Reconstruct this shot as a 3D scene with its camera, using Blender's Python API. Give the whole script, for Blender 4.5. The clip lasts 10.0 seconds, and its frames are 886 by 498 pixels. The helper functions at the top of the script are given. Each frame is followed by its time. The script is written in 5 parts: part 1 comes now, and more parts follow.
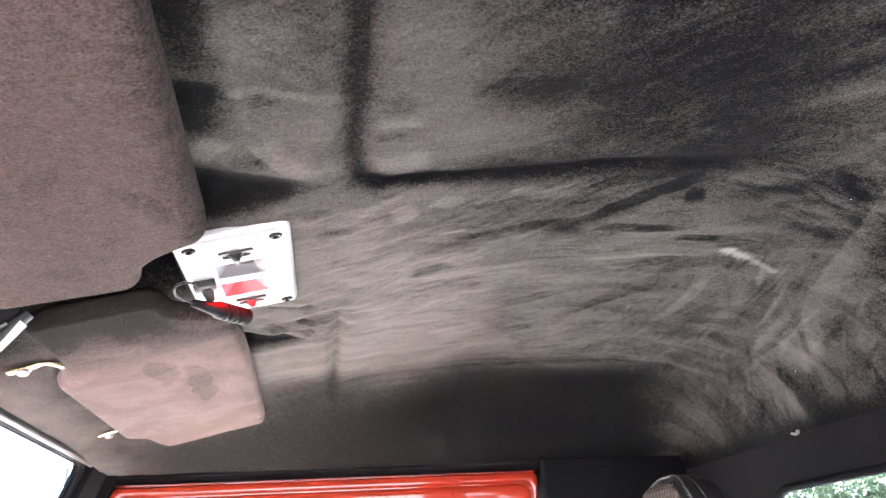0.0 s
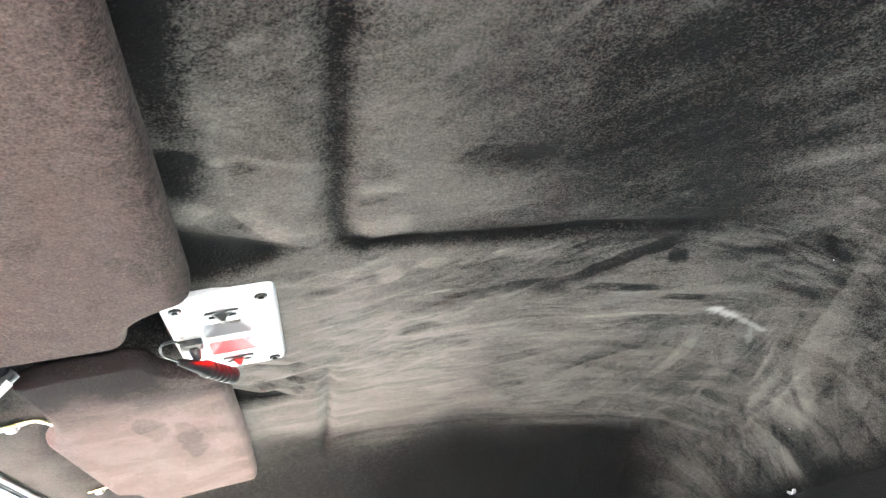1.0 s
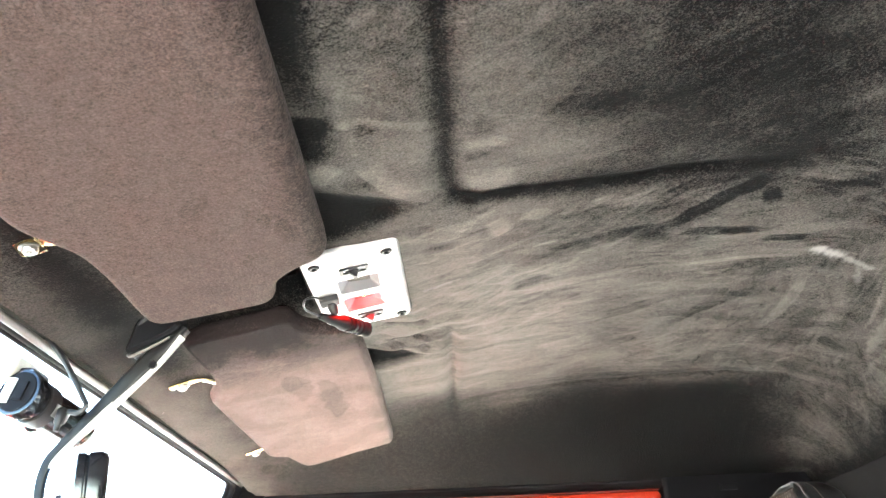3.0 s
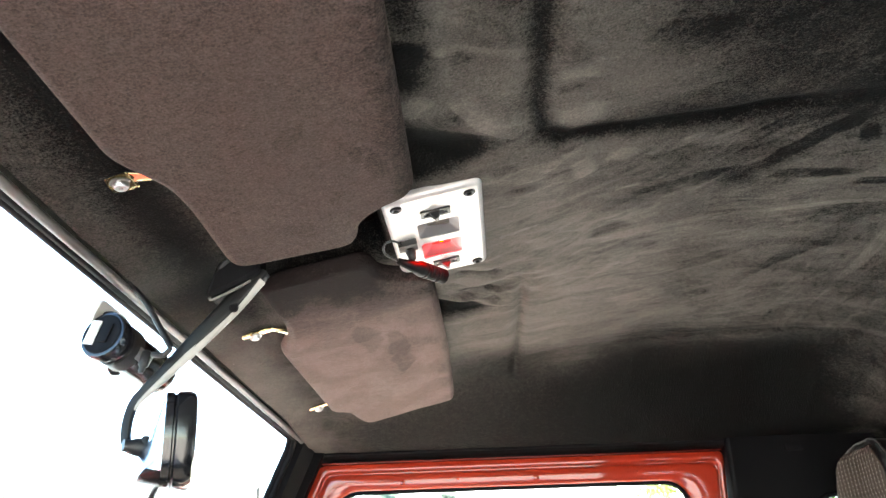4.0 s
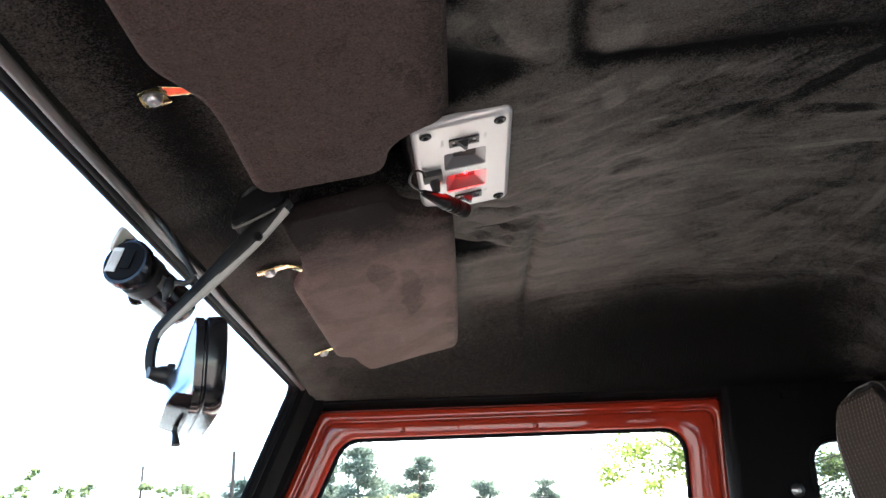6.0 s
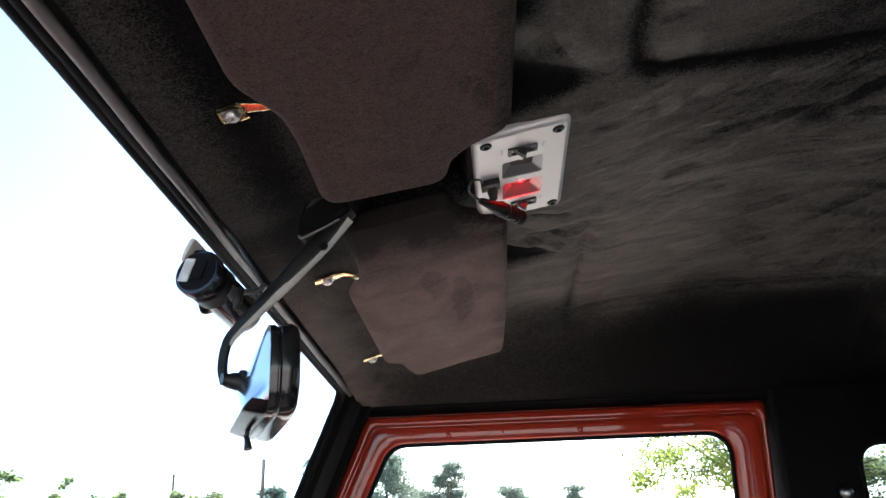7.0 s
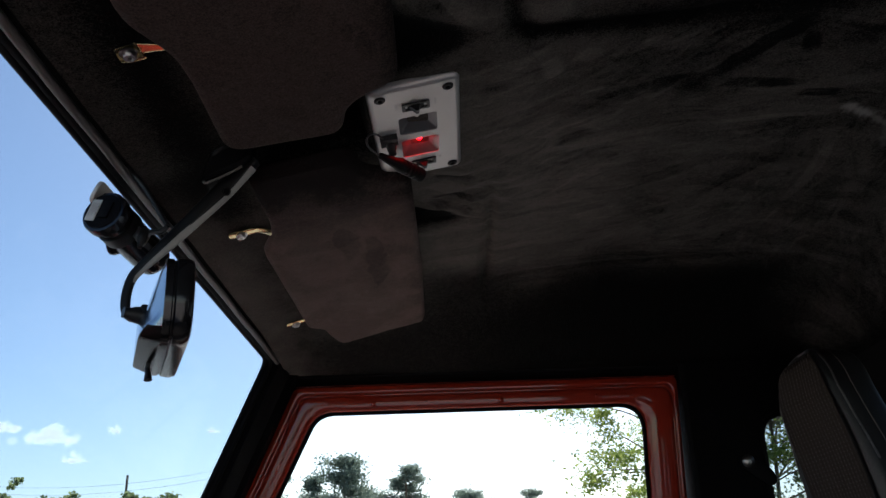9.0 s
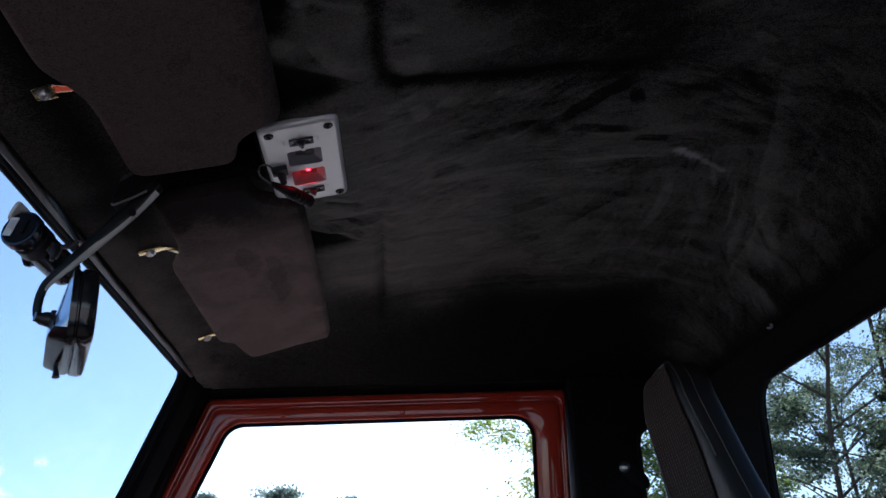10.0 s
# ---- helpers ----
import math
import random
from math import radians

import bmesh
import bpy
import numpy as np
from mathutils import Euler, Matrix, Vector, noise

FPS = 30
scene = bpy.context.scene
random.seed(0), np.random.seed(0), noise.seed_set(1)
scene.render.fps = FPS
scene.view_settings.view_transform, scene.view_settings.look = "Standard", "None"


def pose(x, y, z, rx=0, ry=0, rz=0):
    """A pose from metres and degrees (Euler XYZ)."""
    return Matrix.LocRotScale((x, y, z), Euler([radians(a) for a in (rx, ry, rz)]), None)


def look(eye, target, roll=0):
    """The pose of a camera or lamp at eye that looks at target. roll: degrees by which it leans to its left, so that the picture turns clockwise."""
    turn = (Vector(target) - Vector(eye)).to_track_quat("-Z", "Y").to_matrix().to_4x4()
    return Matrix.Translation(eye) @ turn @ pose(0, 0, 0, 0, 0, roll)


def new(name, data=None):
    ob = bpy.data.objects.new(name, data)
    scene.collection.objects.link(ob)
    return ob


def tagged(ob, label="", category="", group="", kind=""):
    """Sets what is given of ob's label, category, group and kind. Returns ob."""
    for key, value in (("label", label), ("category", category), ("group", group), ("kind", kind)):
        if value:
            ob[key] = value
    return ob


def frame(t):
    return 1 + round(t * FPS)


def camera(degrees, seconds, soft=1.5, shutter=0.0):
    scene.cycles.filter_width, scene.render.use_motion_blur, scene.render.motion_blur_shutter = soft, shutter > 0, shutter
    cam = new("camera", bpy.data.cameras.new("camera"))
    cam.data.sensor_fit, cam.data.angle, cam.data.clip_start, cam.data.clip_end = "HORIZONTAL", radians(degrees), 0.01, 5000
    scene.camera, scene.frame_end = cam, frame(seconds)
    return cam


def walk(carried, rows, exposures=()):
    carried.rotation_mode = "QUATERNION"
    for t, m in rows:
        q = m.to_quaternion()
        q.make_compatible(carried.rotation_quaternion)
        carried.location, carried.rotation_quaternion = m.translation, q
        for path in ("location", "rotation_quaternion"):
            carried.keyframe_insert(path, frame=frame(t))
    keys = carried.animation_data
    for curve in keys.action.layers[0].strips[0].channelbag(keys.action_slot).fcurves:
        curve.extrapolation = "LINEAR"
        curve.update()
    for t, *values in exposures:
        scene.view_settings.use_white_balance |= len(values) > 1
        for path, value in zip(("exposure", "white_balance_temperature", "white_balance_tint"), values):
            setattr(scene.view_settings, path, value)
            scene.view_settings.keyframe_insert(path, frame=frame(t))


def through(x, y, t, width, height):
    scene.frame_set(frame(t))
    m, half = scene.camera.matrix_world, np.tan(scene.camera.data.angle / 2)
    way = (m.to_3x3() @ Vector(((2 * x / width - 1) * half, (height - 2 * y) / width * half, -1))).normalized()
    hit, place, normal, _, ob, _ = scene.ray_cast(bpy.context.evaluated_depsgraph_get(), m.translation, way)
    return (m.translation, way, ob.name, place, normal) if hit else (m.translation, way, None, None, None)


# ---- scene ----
cam = camera(56.5, 10.0)
PATH = [
    (0, (0.281, -0.658, 1.654), (0.586, 1.174, 2.394), -3.3),
    (0.5, (0.287, -0.667, 1.662), (0.585, 1.14, 2.466), -3.1),
    (1, (0.297, -0.671, 1.659), (0.588, 1.116, 2.508), -3.1),
    (1.5, (0.319, -0.691, 1.647), (0.601, 1.087, 2.518), -3.1),
    (2, (0.338, -0.713, 1.628), (0.59, 1.066, 2.508), -3.1),
    (2.5, (0.328, -0.71, 1.604), (0.489, 1.083, 2.477), -3.2),
    (3, (0.301, -0.722, 1.592), (0.301, 1.085, 2.448), -2.6),
    (3.2, (0.299, -0.725, 1.59), (0.249, 1.088, 2.434), -2.3),
    (4.3, (0.241, -0.689, 1.569), (0.157, 1.148, 2.354), -1.7),
    (4.5, (0.238, -0.687, 1.567), (0.171, 1.157, 2.34), -1.5),
    (5, (0.226, -0.677, 1.56), (0.216, 1.179, 2.303), -1.7),
    (6.5, (0.193, -0.687, 1.545), (0.138, 1.176, 2.269), -2.0),
    (7, (0.175, -0.698, 1.543), (0.086, 1.158, 2.284), -2.0),
    (7.5, (0.171, -0.701, 1.534), (0.054, 1.146, 2.291), -1.9),
    (8, (0.183, -0.704, 1.52), (0.046, 1.139, 2.283), -1.8),
    (8.5, (0.201, -0.704, 1.506), (0.088, 1.142, 2.266), -1.6),
    (9, (0.241, -0.724, 1.472), (0.24, 1.131, 2.219), -1.8),
    (9.5, (0.272, -0.775, 1.432), (0.376, 1.084, 2.162), -2.4),
    (10, (0.312, -0.841, 1.408), (0.45, 0.983, 2.216), -2.7),
]
EXPOSURES = [(0, 5.78, 6350, 15), (1, 6.08, 6300, 2), (2, 6.1, 6250, 0), (2.5, 6.22, 6600, 3), (3.2, 5.97, 6850, 5), (4.5, 4.3, 6900, 7), (5, 4.0, 6800, 10), (6.5, 3.45, 6600, 12), (7, 3.1, 6600, 12), (7.5, 2.8, 6750, 12), (8, 1.8, 6500, 10), (8.5, 1.1, 6500, 10), (9, 1.32, 6400, 13), (9.5, 1.38, 6050, 14), (10, 1.58, 5650, 17)]
walk(cam, [(t, look(eye, target, roll)) for t, eye, target, roll in PATH], EXPOSURES)

# ---- world, sun ----
SUN_AZ, SUN_EL = 10.0, 42.0
world = bpy.data.worlds.new("sky")
scene.world = world
world.use_nodes = True
wn = world.node_tree.nodes
sky = wn.new("ShaderNodeTexSky")
sky.sky_type, sky.sun_disc = "NISHITA", False
sky.sun_elevation, sky.sun_rotation = radians(SUN_EL), radians(SUN_AZ)
sky.air_density, sky.dust_density, sky.ozone_density = 1.0, 0.75, 1.2
wn["Background"].inputs["Strength"].default_value = 0.085
world.node_tree.links.new(sky.outputs[0], wn["Background"].inputs["Color"])
sun_data = bpy.data.lights.new("sun", "SUN")
sun_data.energy, sun_data.angle, sun_data.color = 4.6, radians(0.5), (1.0, 0.95, 0.87)
sun = new("sun", sun_data)
SUN_DIR = Vector((math.sin(radians(SUN_AZ)) * math.cos(radians(SUN_EL)),
                  math.cos(radians(SUN_AZ)) * math.cos(radians(SUN_EL)), math.sin(radians(SUN_EL))))
sun.matrix_world = look(SUN_DIR * 60, (0, 0, 0))


# ---- materials ----
def mat(name, color, rough=0.6, metal=0.0, var=0.0, var_scale=20.0, bump=0.0, bump_scale=300.0,
        coat=0.0, sheen=0.0, spec=0.5, stretch=(1, 1, 1)):
    """Principled material with large and small colour variation and a fine bump, in metres."""
    m = bpy.data.materials.new(name)
    m.use_nodes = True
    nt = m.node_tree
    b = nt.nodes["Principled BSDF"]
    b.inputs["Roughness"].default_value = rough
    b.inputs["Metallic"].default_value = metal
    b.inputs["Specular IOR Level"].default_value = spec
    b.inputs["Coat Weight"].default_value = coat
    b.inputs["Coat Roughness"].default_value = 0.05
    b.inputs["Sheen Weight"].default_value = sheen
    b.inputs["Sheen Roughness"].default_value = 0.45
    tc = nt.nodes.new("ShaderNodeTexCoord")
    mp = nt.nodes.new("ShaderNodeMapping")
    mp.inputs["Scale"].default_value = stretch
    nt.links.new(tc.outputs["Object"], mp.inputs[0])
    n1 = nt.nodes.new("ShaderNodeTexNoise")
    n1.inputs["Scale"].default_value, n1.inputs["Detail"].default_value = var_scale, 5
    nt.links.new(mp.outputs[0], n1.inputs["Vector"])
    n2 = nt.nodes.new("ShaderNodeTexNoise")
    n2.inputs["Scale"].default_value, n2.inputs["Detail"].default_value = bump_scale, 3
    nt.links.new(mp.outputs[0], n2.inputs["Vector"])
    mix = nt.nodes.new("ShaderNodeMixRGB")
    lo = [max(0.0, c * (1 - var)) for c in color]
    hi = [min(1.0, c * (1 + var)) for c in color]
    mix.inputs[1].default_value, mix.inputs[2].default_value = (*lo, 1), (*hi, 1)
    mul = nt.nodes.new("ShaderNodeMath")
    mul.operation = "MULTIPLY_ADD"
    mul.inputs[1].default_value, mul.inputs[2].default_value = 0.35, 0.0
    nt.links.new(n2.outputs["Fac"], mul.inputs[0])
    add = nt.nodes.new("ShaderNodeMath")
    add.operation = "MULTIPLY_ADD"
    add.inputs[1].default_value = 0.65
    nt.links.new(n1.outputs["Fac"], add.inputs[0])
    nt.links.new(mul.outputs[0], add.inputs[2])
    nt.links.new(add.outputs[0], mix.inputs[0])
    nt.links.new(mix.outputs[0], b.inputs["Base Color"])
    if bump:
        bp = nt.nodes.new("ShaderNodeBump")
        bp.inputs["Strength"].default_value, bp.inputs["Distance"].default_value = bump, 0.001
        nt.links.new(n2.outputs["Fac"], bp.inputs["Height"])
        nt.links.new(bp.outputs[0], b.inputs["Normal"])
    return m


PATCHES = [(0.119, 0.248, 0.016, 0.055, -0.19), (0.150, 0.335, 0.013, 0.10, -0.20), (0.172, 0.275, 0.010, 0.05, -0.09), (0.128, 0.425, 0.022, 0.035, -0.07), (0.100, 0.52, 0.03, 0.06, 0.05),
           (0.132, -0.211, 0.010, 0.014, -0.08), (0.172, -0.190, 0.009, 0.014, -0.10), (0.183, -0.160, 0.008, 0.016, -0.09), (0.150, -0.135, 0.008, 0.010, -0.08), (0.106, -0.086, 0.012, 0.014, -0.07), (0.084, -0.125, 0.012, 0.010, 0.05)]


def suede(name, dark, light, attribute=False, seed=0.0, fuzz=0.12, pile_grain=1.9):
    """Brushed suede: pile lying one way is dark, the other way light; a fine pile grain and relief."""
    m = mat(name, dark, 0.95, bump=1.0, bump_scale=420.0, sheen=0.02, spec=0.05)
    nt = m.node_tree
    b = nt.nodes["Principled BSDF"]
    tc = nt.nodes.new("ShaderNodeTexCoord")
    mp = nt.nodes.new("ShaderNodeMapping")
    mp.inputs["Location"].default_value = (seed, seed * 2, 0)
    nt.links.new(tc.outputs["Object"], mp.inputs[0])
    grain = nt.nodes.new("ShaderNodeTexNoise")
    grain.inputs["Scale"].default_value, grain.inputs["Detail"].default_value = 560.0, 5
    grain.inputs["Roughness"].default_value = 0.75
    nt.links.new(mp.outputs[0], grain.inputs["Vector"])
    if attribute:
        src = nt.nodes.new("ShaderNodeAttribute")
        src.attribute_name = "nap_and_shade"
        fac = src.outputs["Fac"]
    else:
        src = nt.nodes.new("ShaderNodeTexNoise")
        src.inputs["Scale"].default_value, src.inputs["Detail"].default_value = 17.0, 2
        src.inputs["Distortion"].default_value = 0.25
        nt.links.new(mp.outputs[0], src.inputs["Vector"])
        rmp = nt.nodes.new("ShaderNodeMapRange")
        rmp.inputs[1].default_value, rmp.inputs[2].default_value = 0.44, 0.58
        rmp.inputs[3].default_value, rmp.inputs[4].default_value = 0.42, 0.59
        nt.links.new(src.outputs["Fac"], rmp.inputs[0])
        # the far board's inner end: shade painted in, over pile stroked flat
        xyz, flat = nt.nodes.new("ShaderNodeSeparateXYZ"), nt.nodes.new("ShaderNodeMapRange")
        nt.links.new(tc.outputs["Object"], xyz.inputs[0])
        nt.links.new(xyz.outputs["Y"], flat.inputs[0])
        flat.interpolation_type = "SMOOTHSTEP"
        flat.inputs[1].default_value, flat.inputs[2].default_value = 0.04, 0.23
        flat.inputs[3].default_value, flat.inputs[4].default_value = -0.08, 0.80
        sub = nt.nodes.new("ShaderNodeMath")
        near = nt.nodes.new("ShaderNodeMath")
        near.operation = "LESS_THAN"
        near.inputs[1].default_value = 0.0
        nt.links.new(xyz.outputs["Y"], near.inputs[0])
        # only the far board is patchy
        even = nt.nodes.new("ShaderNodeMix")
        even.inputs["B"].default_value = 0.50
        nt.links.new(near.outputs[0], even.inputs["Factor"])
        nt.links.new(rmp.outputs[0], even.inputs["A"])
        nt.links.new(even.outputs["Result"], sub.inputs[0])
        # light painted into the tone: near board lowered, far board raised
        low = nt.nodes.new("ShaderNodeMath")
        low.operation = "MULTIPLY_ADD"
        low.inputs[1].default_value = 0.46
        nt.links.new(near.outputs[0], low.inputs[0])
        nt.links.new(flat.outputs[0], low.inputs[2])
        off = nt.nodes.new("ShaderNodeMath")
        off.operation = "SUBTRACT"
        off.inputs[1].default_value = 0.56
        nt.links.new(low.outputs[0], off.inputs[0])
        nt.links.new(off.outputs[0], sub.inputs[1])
        # shade of the rolled rear edge, painted as a ragged dark band
        rag = nt.nodes.new("ShaderNodeTexNoise")
        rag.inputs["Scale"].default_value, rag.inputs["Detail"].default_value = 30.0, 6
        nt.links.new(mp.outputs[0], rag.inputs["Vector"])
        at = nt.nodes.new("ShaderNodeMath")
        at.operation = "MULTIPLY_ADD"
        at.inputs[1].default_value = 0.05
        nt.links.new(rag.outputs["Fac"], at.inputs[0])
        nt.links.new(xyz.outputs["X"], at.inputs[2])
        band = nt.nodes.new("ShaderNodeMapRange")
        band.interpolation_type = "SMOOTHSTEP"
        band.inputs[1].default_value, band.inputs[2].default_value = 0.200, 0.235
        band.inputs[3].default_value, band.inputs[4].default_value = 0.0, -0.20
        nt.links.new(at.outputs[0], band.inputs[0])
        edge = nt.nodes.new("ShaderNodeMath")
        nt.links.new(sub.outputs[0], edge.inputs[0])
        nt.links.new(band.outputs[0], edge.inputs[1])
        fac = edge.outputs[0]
        # rubbed patches with crisp, uneven outlines: x, y, half sizes, depth
        wob = nt.nodes.new("ShaderNodeVectorMath")
        wob.operation = "MULTIPLY_ADD"
        wob.inputs[1].default_value = (0.034, 0.08, 0)
        nt.links.new(rag.outputs["Color"], wob.inputs[0])
        nt.links.new(tc.outputs["Object"], wob.inputs[2])
        for px, py, hx, hy, deep in PATCHES:
            d = nt.nodes.new("ShaderNodeVectorMath")
            d.operation = "MULTIPLY_ADD"
            d.inputs[1].default_value = (1 / hx, 1 / hy, 0)
            d.inputs[2].default_value = (-(px + 0.017) / hx, -(py + 0.040) / hy, 0)
            nt.links.new(wob.outputs[0], d.inputs[0])
            ln = nt.nodes.new("ShaderNodeVectorMath")
            ln.operation = "LENGTH"
            nt.links.new(d.outputs[0], ln.inputs[0])
            inside = nt.nodes.new("ShaderNodeMapRange")
            inside.interpolation_type = "SMOOTHSTEP"
            inside.inputs[1].default_value, inside.inputs[2].default_value = 0.93, 1.06
            inside.inputs[3].default_value, inside.inputs[4].default_value = deep, 0.0
            nt.links.new(ln.outputs["Value"], inside.inputs[0])
            total = nt.nodes.new("ShaderNodeMath")
            nt.links.new(fac, total.inputs[0])
            nt.links.new(inside.outputs[0], total.inputs[1])
            fac = total.outputs[0]
    g = nt.nodes.new("ShaderNodeMath")
    g.operation = "MULTIPLY_ADD"
    g.inputs[1].default_value, g.inputs[2].default_value = pile_grain, -0.225 - pile_grain / 2
    nt.links.new(grain.outputs["Fac"], g.inputs[0])
    s = nt.nodes.new("ShaderNodeMath")
    s.operation, s.use_clamp = "ADD", True
    mott = nt.nodes.new("ShaderNodeTexNoise")
    mott.inputs["Scale"].default_value, mott.inputs["Detail"].default_value = 140.0, 5
    mott.inputs["Roughness"].default_value = 0.65
    nt.links.new(mp.outputs[0], mott.inputs["Vector"])
    g2 = nt.nodes.new("ShaderNodeMath")
    g2.operation = "MULTIPLY_ADD"
    g2.inputs[1].default_value = 0.45
    nt.links.new(mott.outputs["Fac"], g2.inputs[0])
    nt.links.new(g.outputs[0], g2.inputs[2])
    nt.links.new(fac, s.inputs[0])
    nt.links.new(g2.outputs[0], s.inputs[1])
    mix = nt.nodes.new("ShaderNodeMixRGB")
    mix.inputs[1].default_value, mix.inputs[2].default_value = (*dark, 1), (*light, 1)
    nt.links.new(s.outputs[0], mix.inputs[0])
    out = mix.outputs[0]
    mc = nt.nodes.new("ShaderNodeMixRGB")
    mc.inputs[2].default_value = (0.30, 0.29, 0.28, 1)
    # sparse specks of lint
    vo = nt.nodes.new("ShaderNodeTexVoronoi")
    vo.inputs["Scale"].default_value = 15.0
    nt.links.new(mp.outputs[0], vo.inputs["Vector"])
    lt = nt.nodes.new("ShaderNodeMath")
    lt.operation = "LESS_THAN"
    lt.inputs[1].default_value = 0.0105
    nt.links.new(vo.outputs["Distance"], lt.inputs[0])
    mx = nt.nodes.new("ShaderNodeMath")
    mx.operation = "MAXIMUM"
    mx.inputs[1].default_value = 0.0
    nt.links.new(lt.outputs[0], mx.inputs[0])
    if attribute:
        ch = nt.nodes.new("ShaderNodeAttribute")
        ch.attribute_name = "chalk"
        nt.links.new(ch.outputs["Fac"], mx.inputs[1])
    nt.links.new(mx.outputs[0], mc.inputs[0])
    nt.links.new(out, mc.inputs[1])
    out = mc.outputs[0]
    nt.links.new(out, b.inputs["Base Color"])
    pile = nt.nodes.new("ShaderNodeMath")
    pile.operation = "MULTIPLY"
    pile.inputs[1].default_value = fuzz
    nt.links.new(s.outputs[0], pile.inputs[0])
    nt.links.new(pile.outputs[0], b.inputs["Sheen Weight"])
    b.inputs["Sheen Roughness"].default_value = 0.38
    b.inputs["Sheen Tint"].default_value = (1.0, 0.92, 0.83, 1)
    return m


def emitter(name, color, strength):
    m = bpy.data.materials.new(name)
    m.use_nodes = True
    b = m.node_tree.nodes["Principled BSDF"]
    b.inputs["Base Color"].default_value = (*color, 1)
    b.inputs["Emission Color"].default_value = (*color, 1)
    b.inputs["Emission Strength"].default_value = strength
    return m


def glass(name, tint):
    m = bpy.data.materials.new(name)
    m.use_nodes = True
    nt = m.node_tree
    nt.nodes.remove(nt.nodes["Principled BSDF"])
    tr, gl = nt.nodes.new("ShaderNodeBsdfTransparent"), nt.nodes.new("ShaderNodeBsdfGlossy")
    mx = nt.nodes.new("ShaderNodeMixShader")
    lw = nt.nodes.new("ShaderNodeLayerWeight")
    pw = nt.nodes.new("ShaderNodeMath")
    pw.operation = "POWER"
    pw.inputs[1].default_value = 4.0
    nt.links.new(lw.outputs["Facing"], pw.inputs[0])
    fr = nt.nodes.new("ShaderNodeMath")
    fr.operation = "MULTIPLY_ADD"
    fr.inputs[1].default_value, fr.inputs[2].default_value = 0.12, 0.004
    nt.links.new(pw.outputs[0], fr.inputs[0])
    tr.inputs["Color"].default_value = (*tint, 1)
    gl.inputs["Roughness"].default_value = 0.02
    nt.links.new(fr.outputs[0], mx.inputs[0])
    nt.links.new(tr.outputs[0], mx.inputs[1])
    nt.links.new(gl.outputs[0], mx.inputs[2])
    nt.links.new(mx.outputs[0], nt.nodes["Material Output"].inputs["Surface"])
    return m


def leaf_mat(name, c1, c2, through=0.5):
    m = bpy.data.materials.new(name)
    m.use_nodes = True
    nt = m.node_tree
    nt.nodes.remove(nt.nodes["Principled BSDF"])
    geo = nt.nodes.new("ShaderNodeNewGeometry")
    mix = nt.nodes.new("ShaderNodeMixRGB")
    mix.inputs[1].default_value, mix.inputs[2].default_value = (*c1, 1), (*c2, 1)
    nt.links.new(geo.outputs["Random Per Island"], mix.inputs[0])
    d, t = nt.nodes.new("ShaderNodeBsdfDiffuse"), nt.nodes.new("ShaderNodeBsdfTranslucent")
    mx = nt.nodes.new("ShaderNodeMixShader")
    mx.inputs[0].default_value = through
    for n in (d, t):
        nt.links.new(mix.outputs[0], n.inputs["Color"])
    nt.links.new(d.outputs[0], mx.inputs[1])
    nt.links.new(t.outputs[0], mx.inputs[2])
    nt.links.new(mx.outputs[0], nt.nodes["Material Output"].inputs["Surface"])
    return m


def cloud_mat():
    """Thin vapour that glows in place of sunlight: each skin lets part of the sky through, so that the edges fade."""
    m = bpy.data.materials.new("cloud")
    m.use_nodes = True
    nt = m.node_tree
    nt.nodes.remove(nt.nodes["Principled BSDF"])
    e, tr, mx = nt.nodes.new("ShaderNodeEmission"), nt.nodes.new("ShaderNodeBsdfTransparent"), nt.nodes.new("ShaderNodeMixShader")
    e.inputs["Color"].default_value, e.inputs["Strength"].default_value = (0.93, 0.96, 1.0, 1), 1.0
    mx.inputs[0].default_value = 0.86
    nt.links.new(e.outputs[0], mx.inputs[1])
    nt.links.new(tr.outputs[0], mx.inputs[2])
    nt.links.new(mx.outputs[0], nt.nodes["Material Output"].inputs["Surface"])
    return m


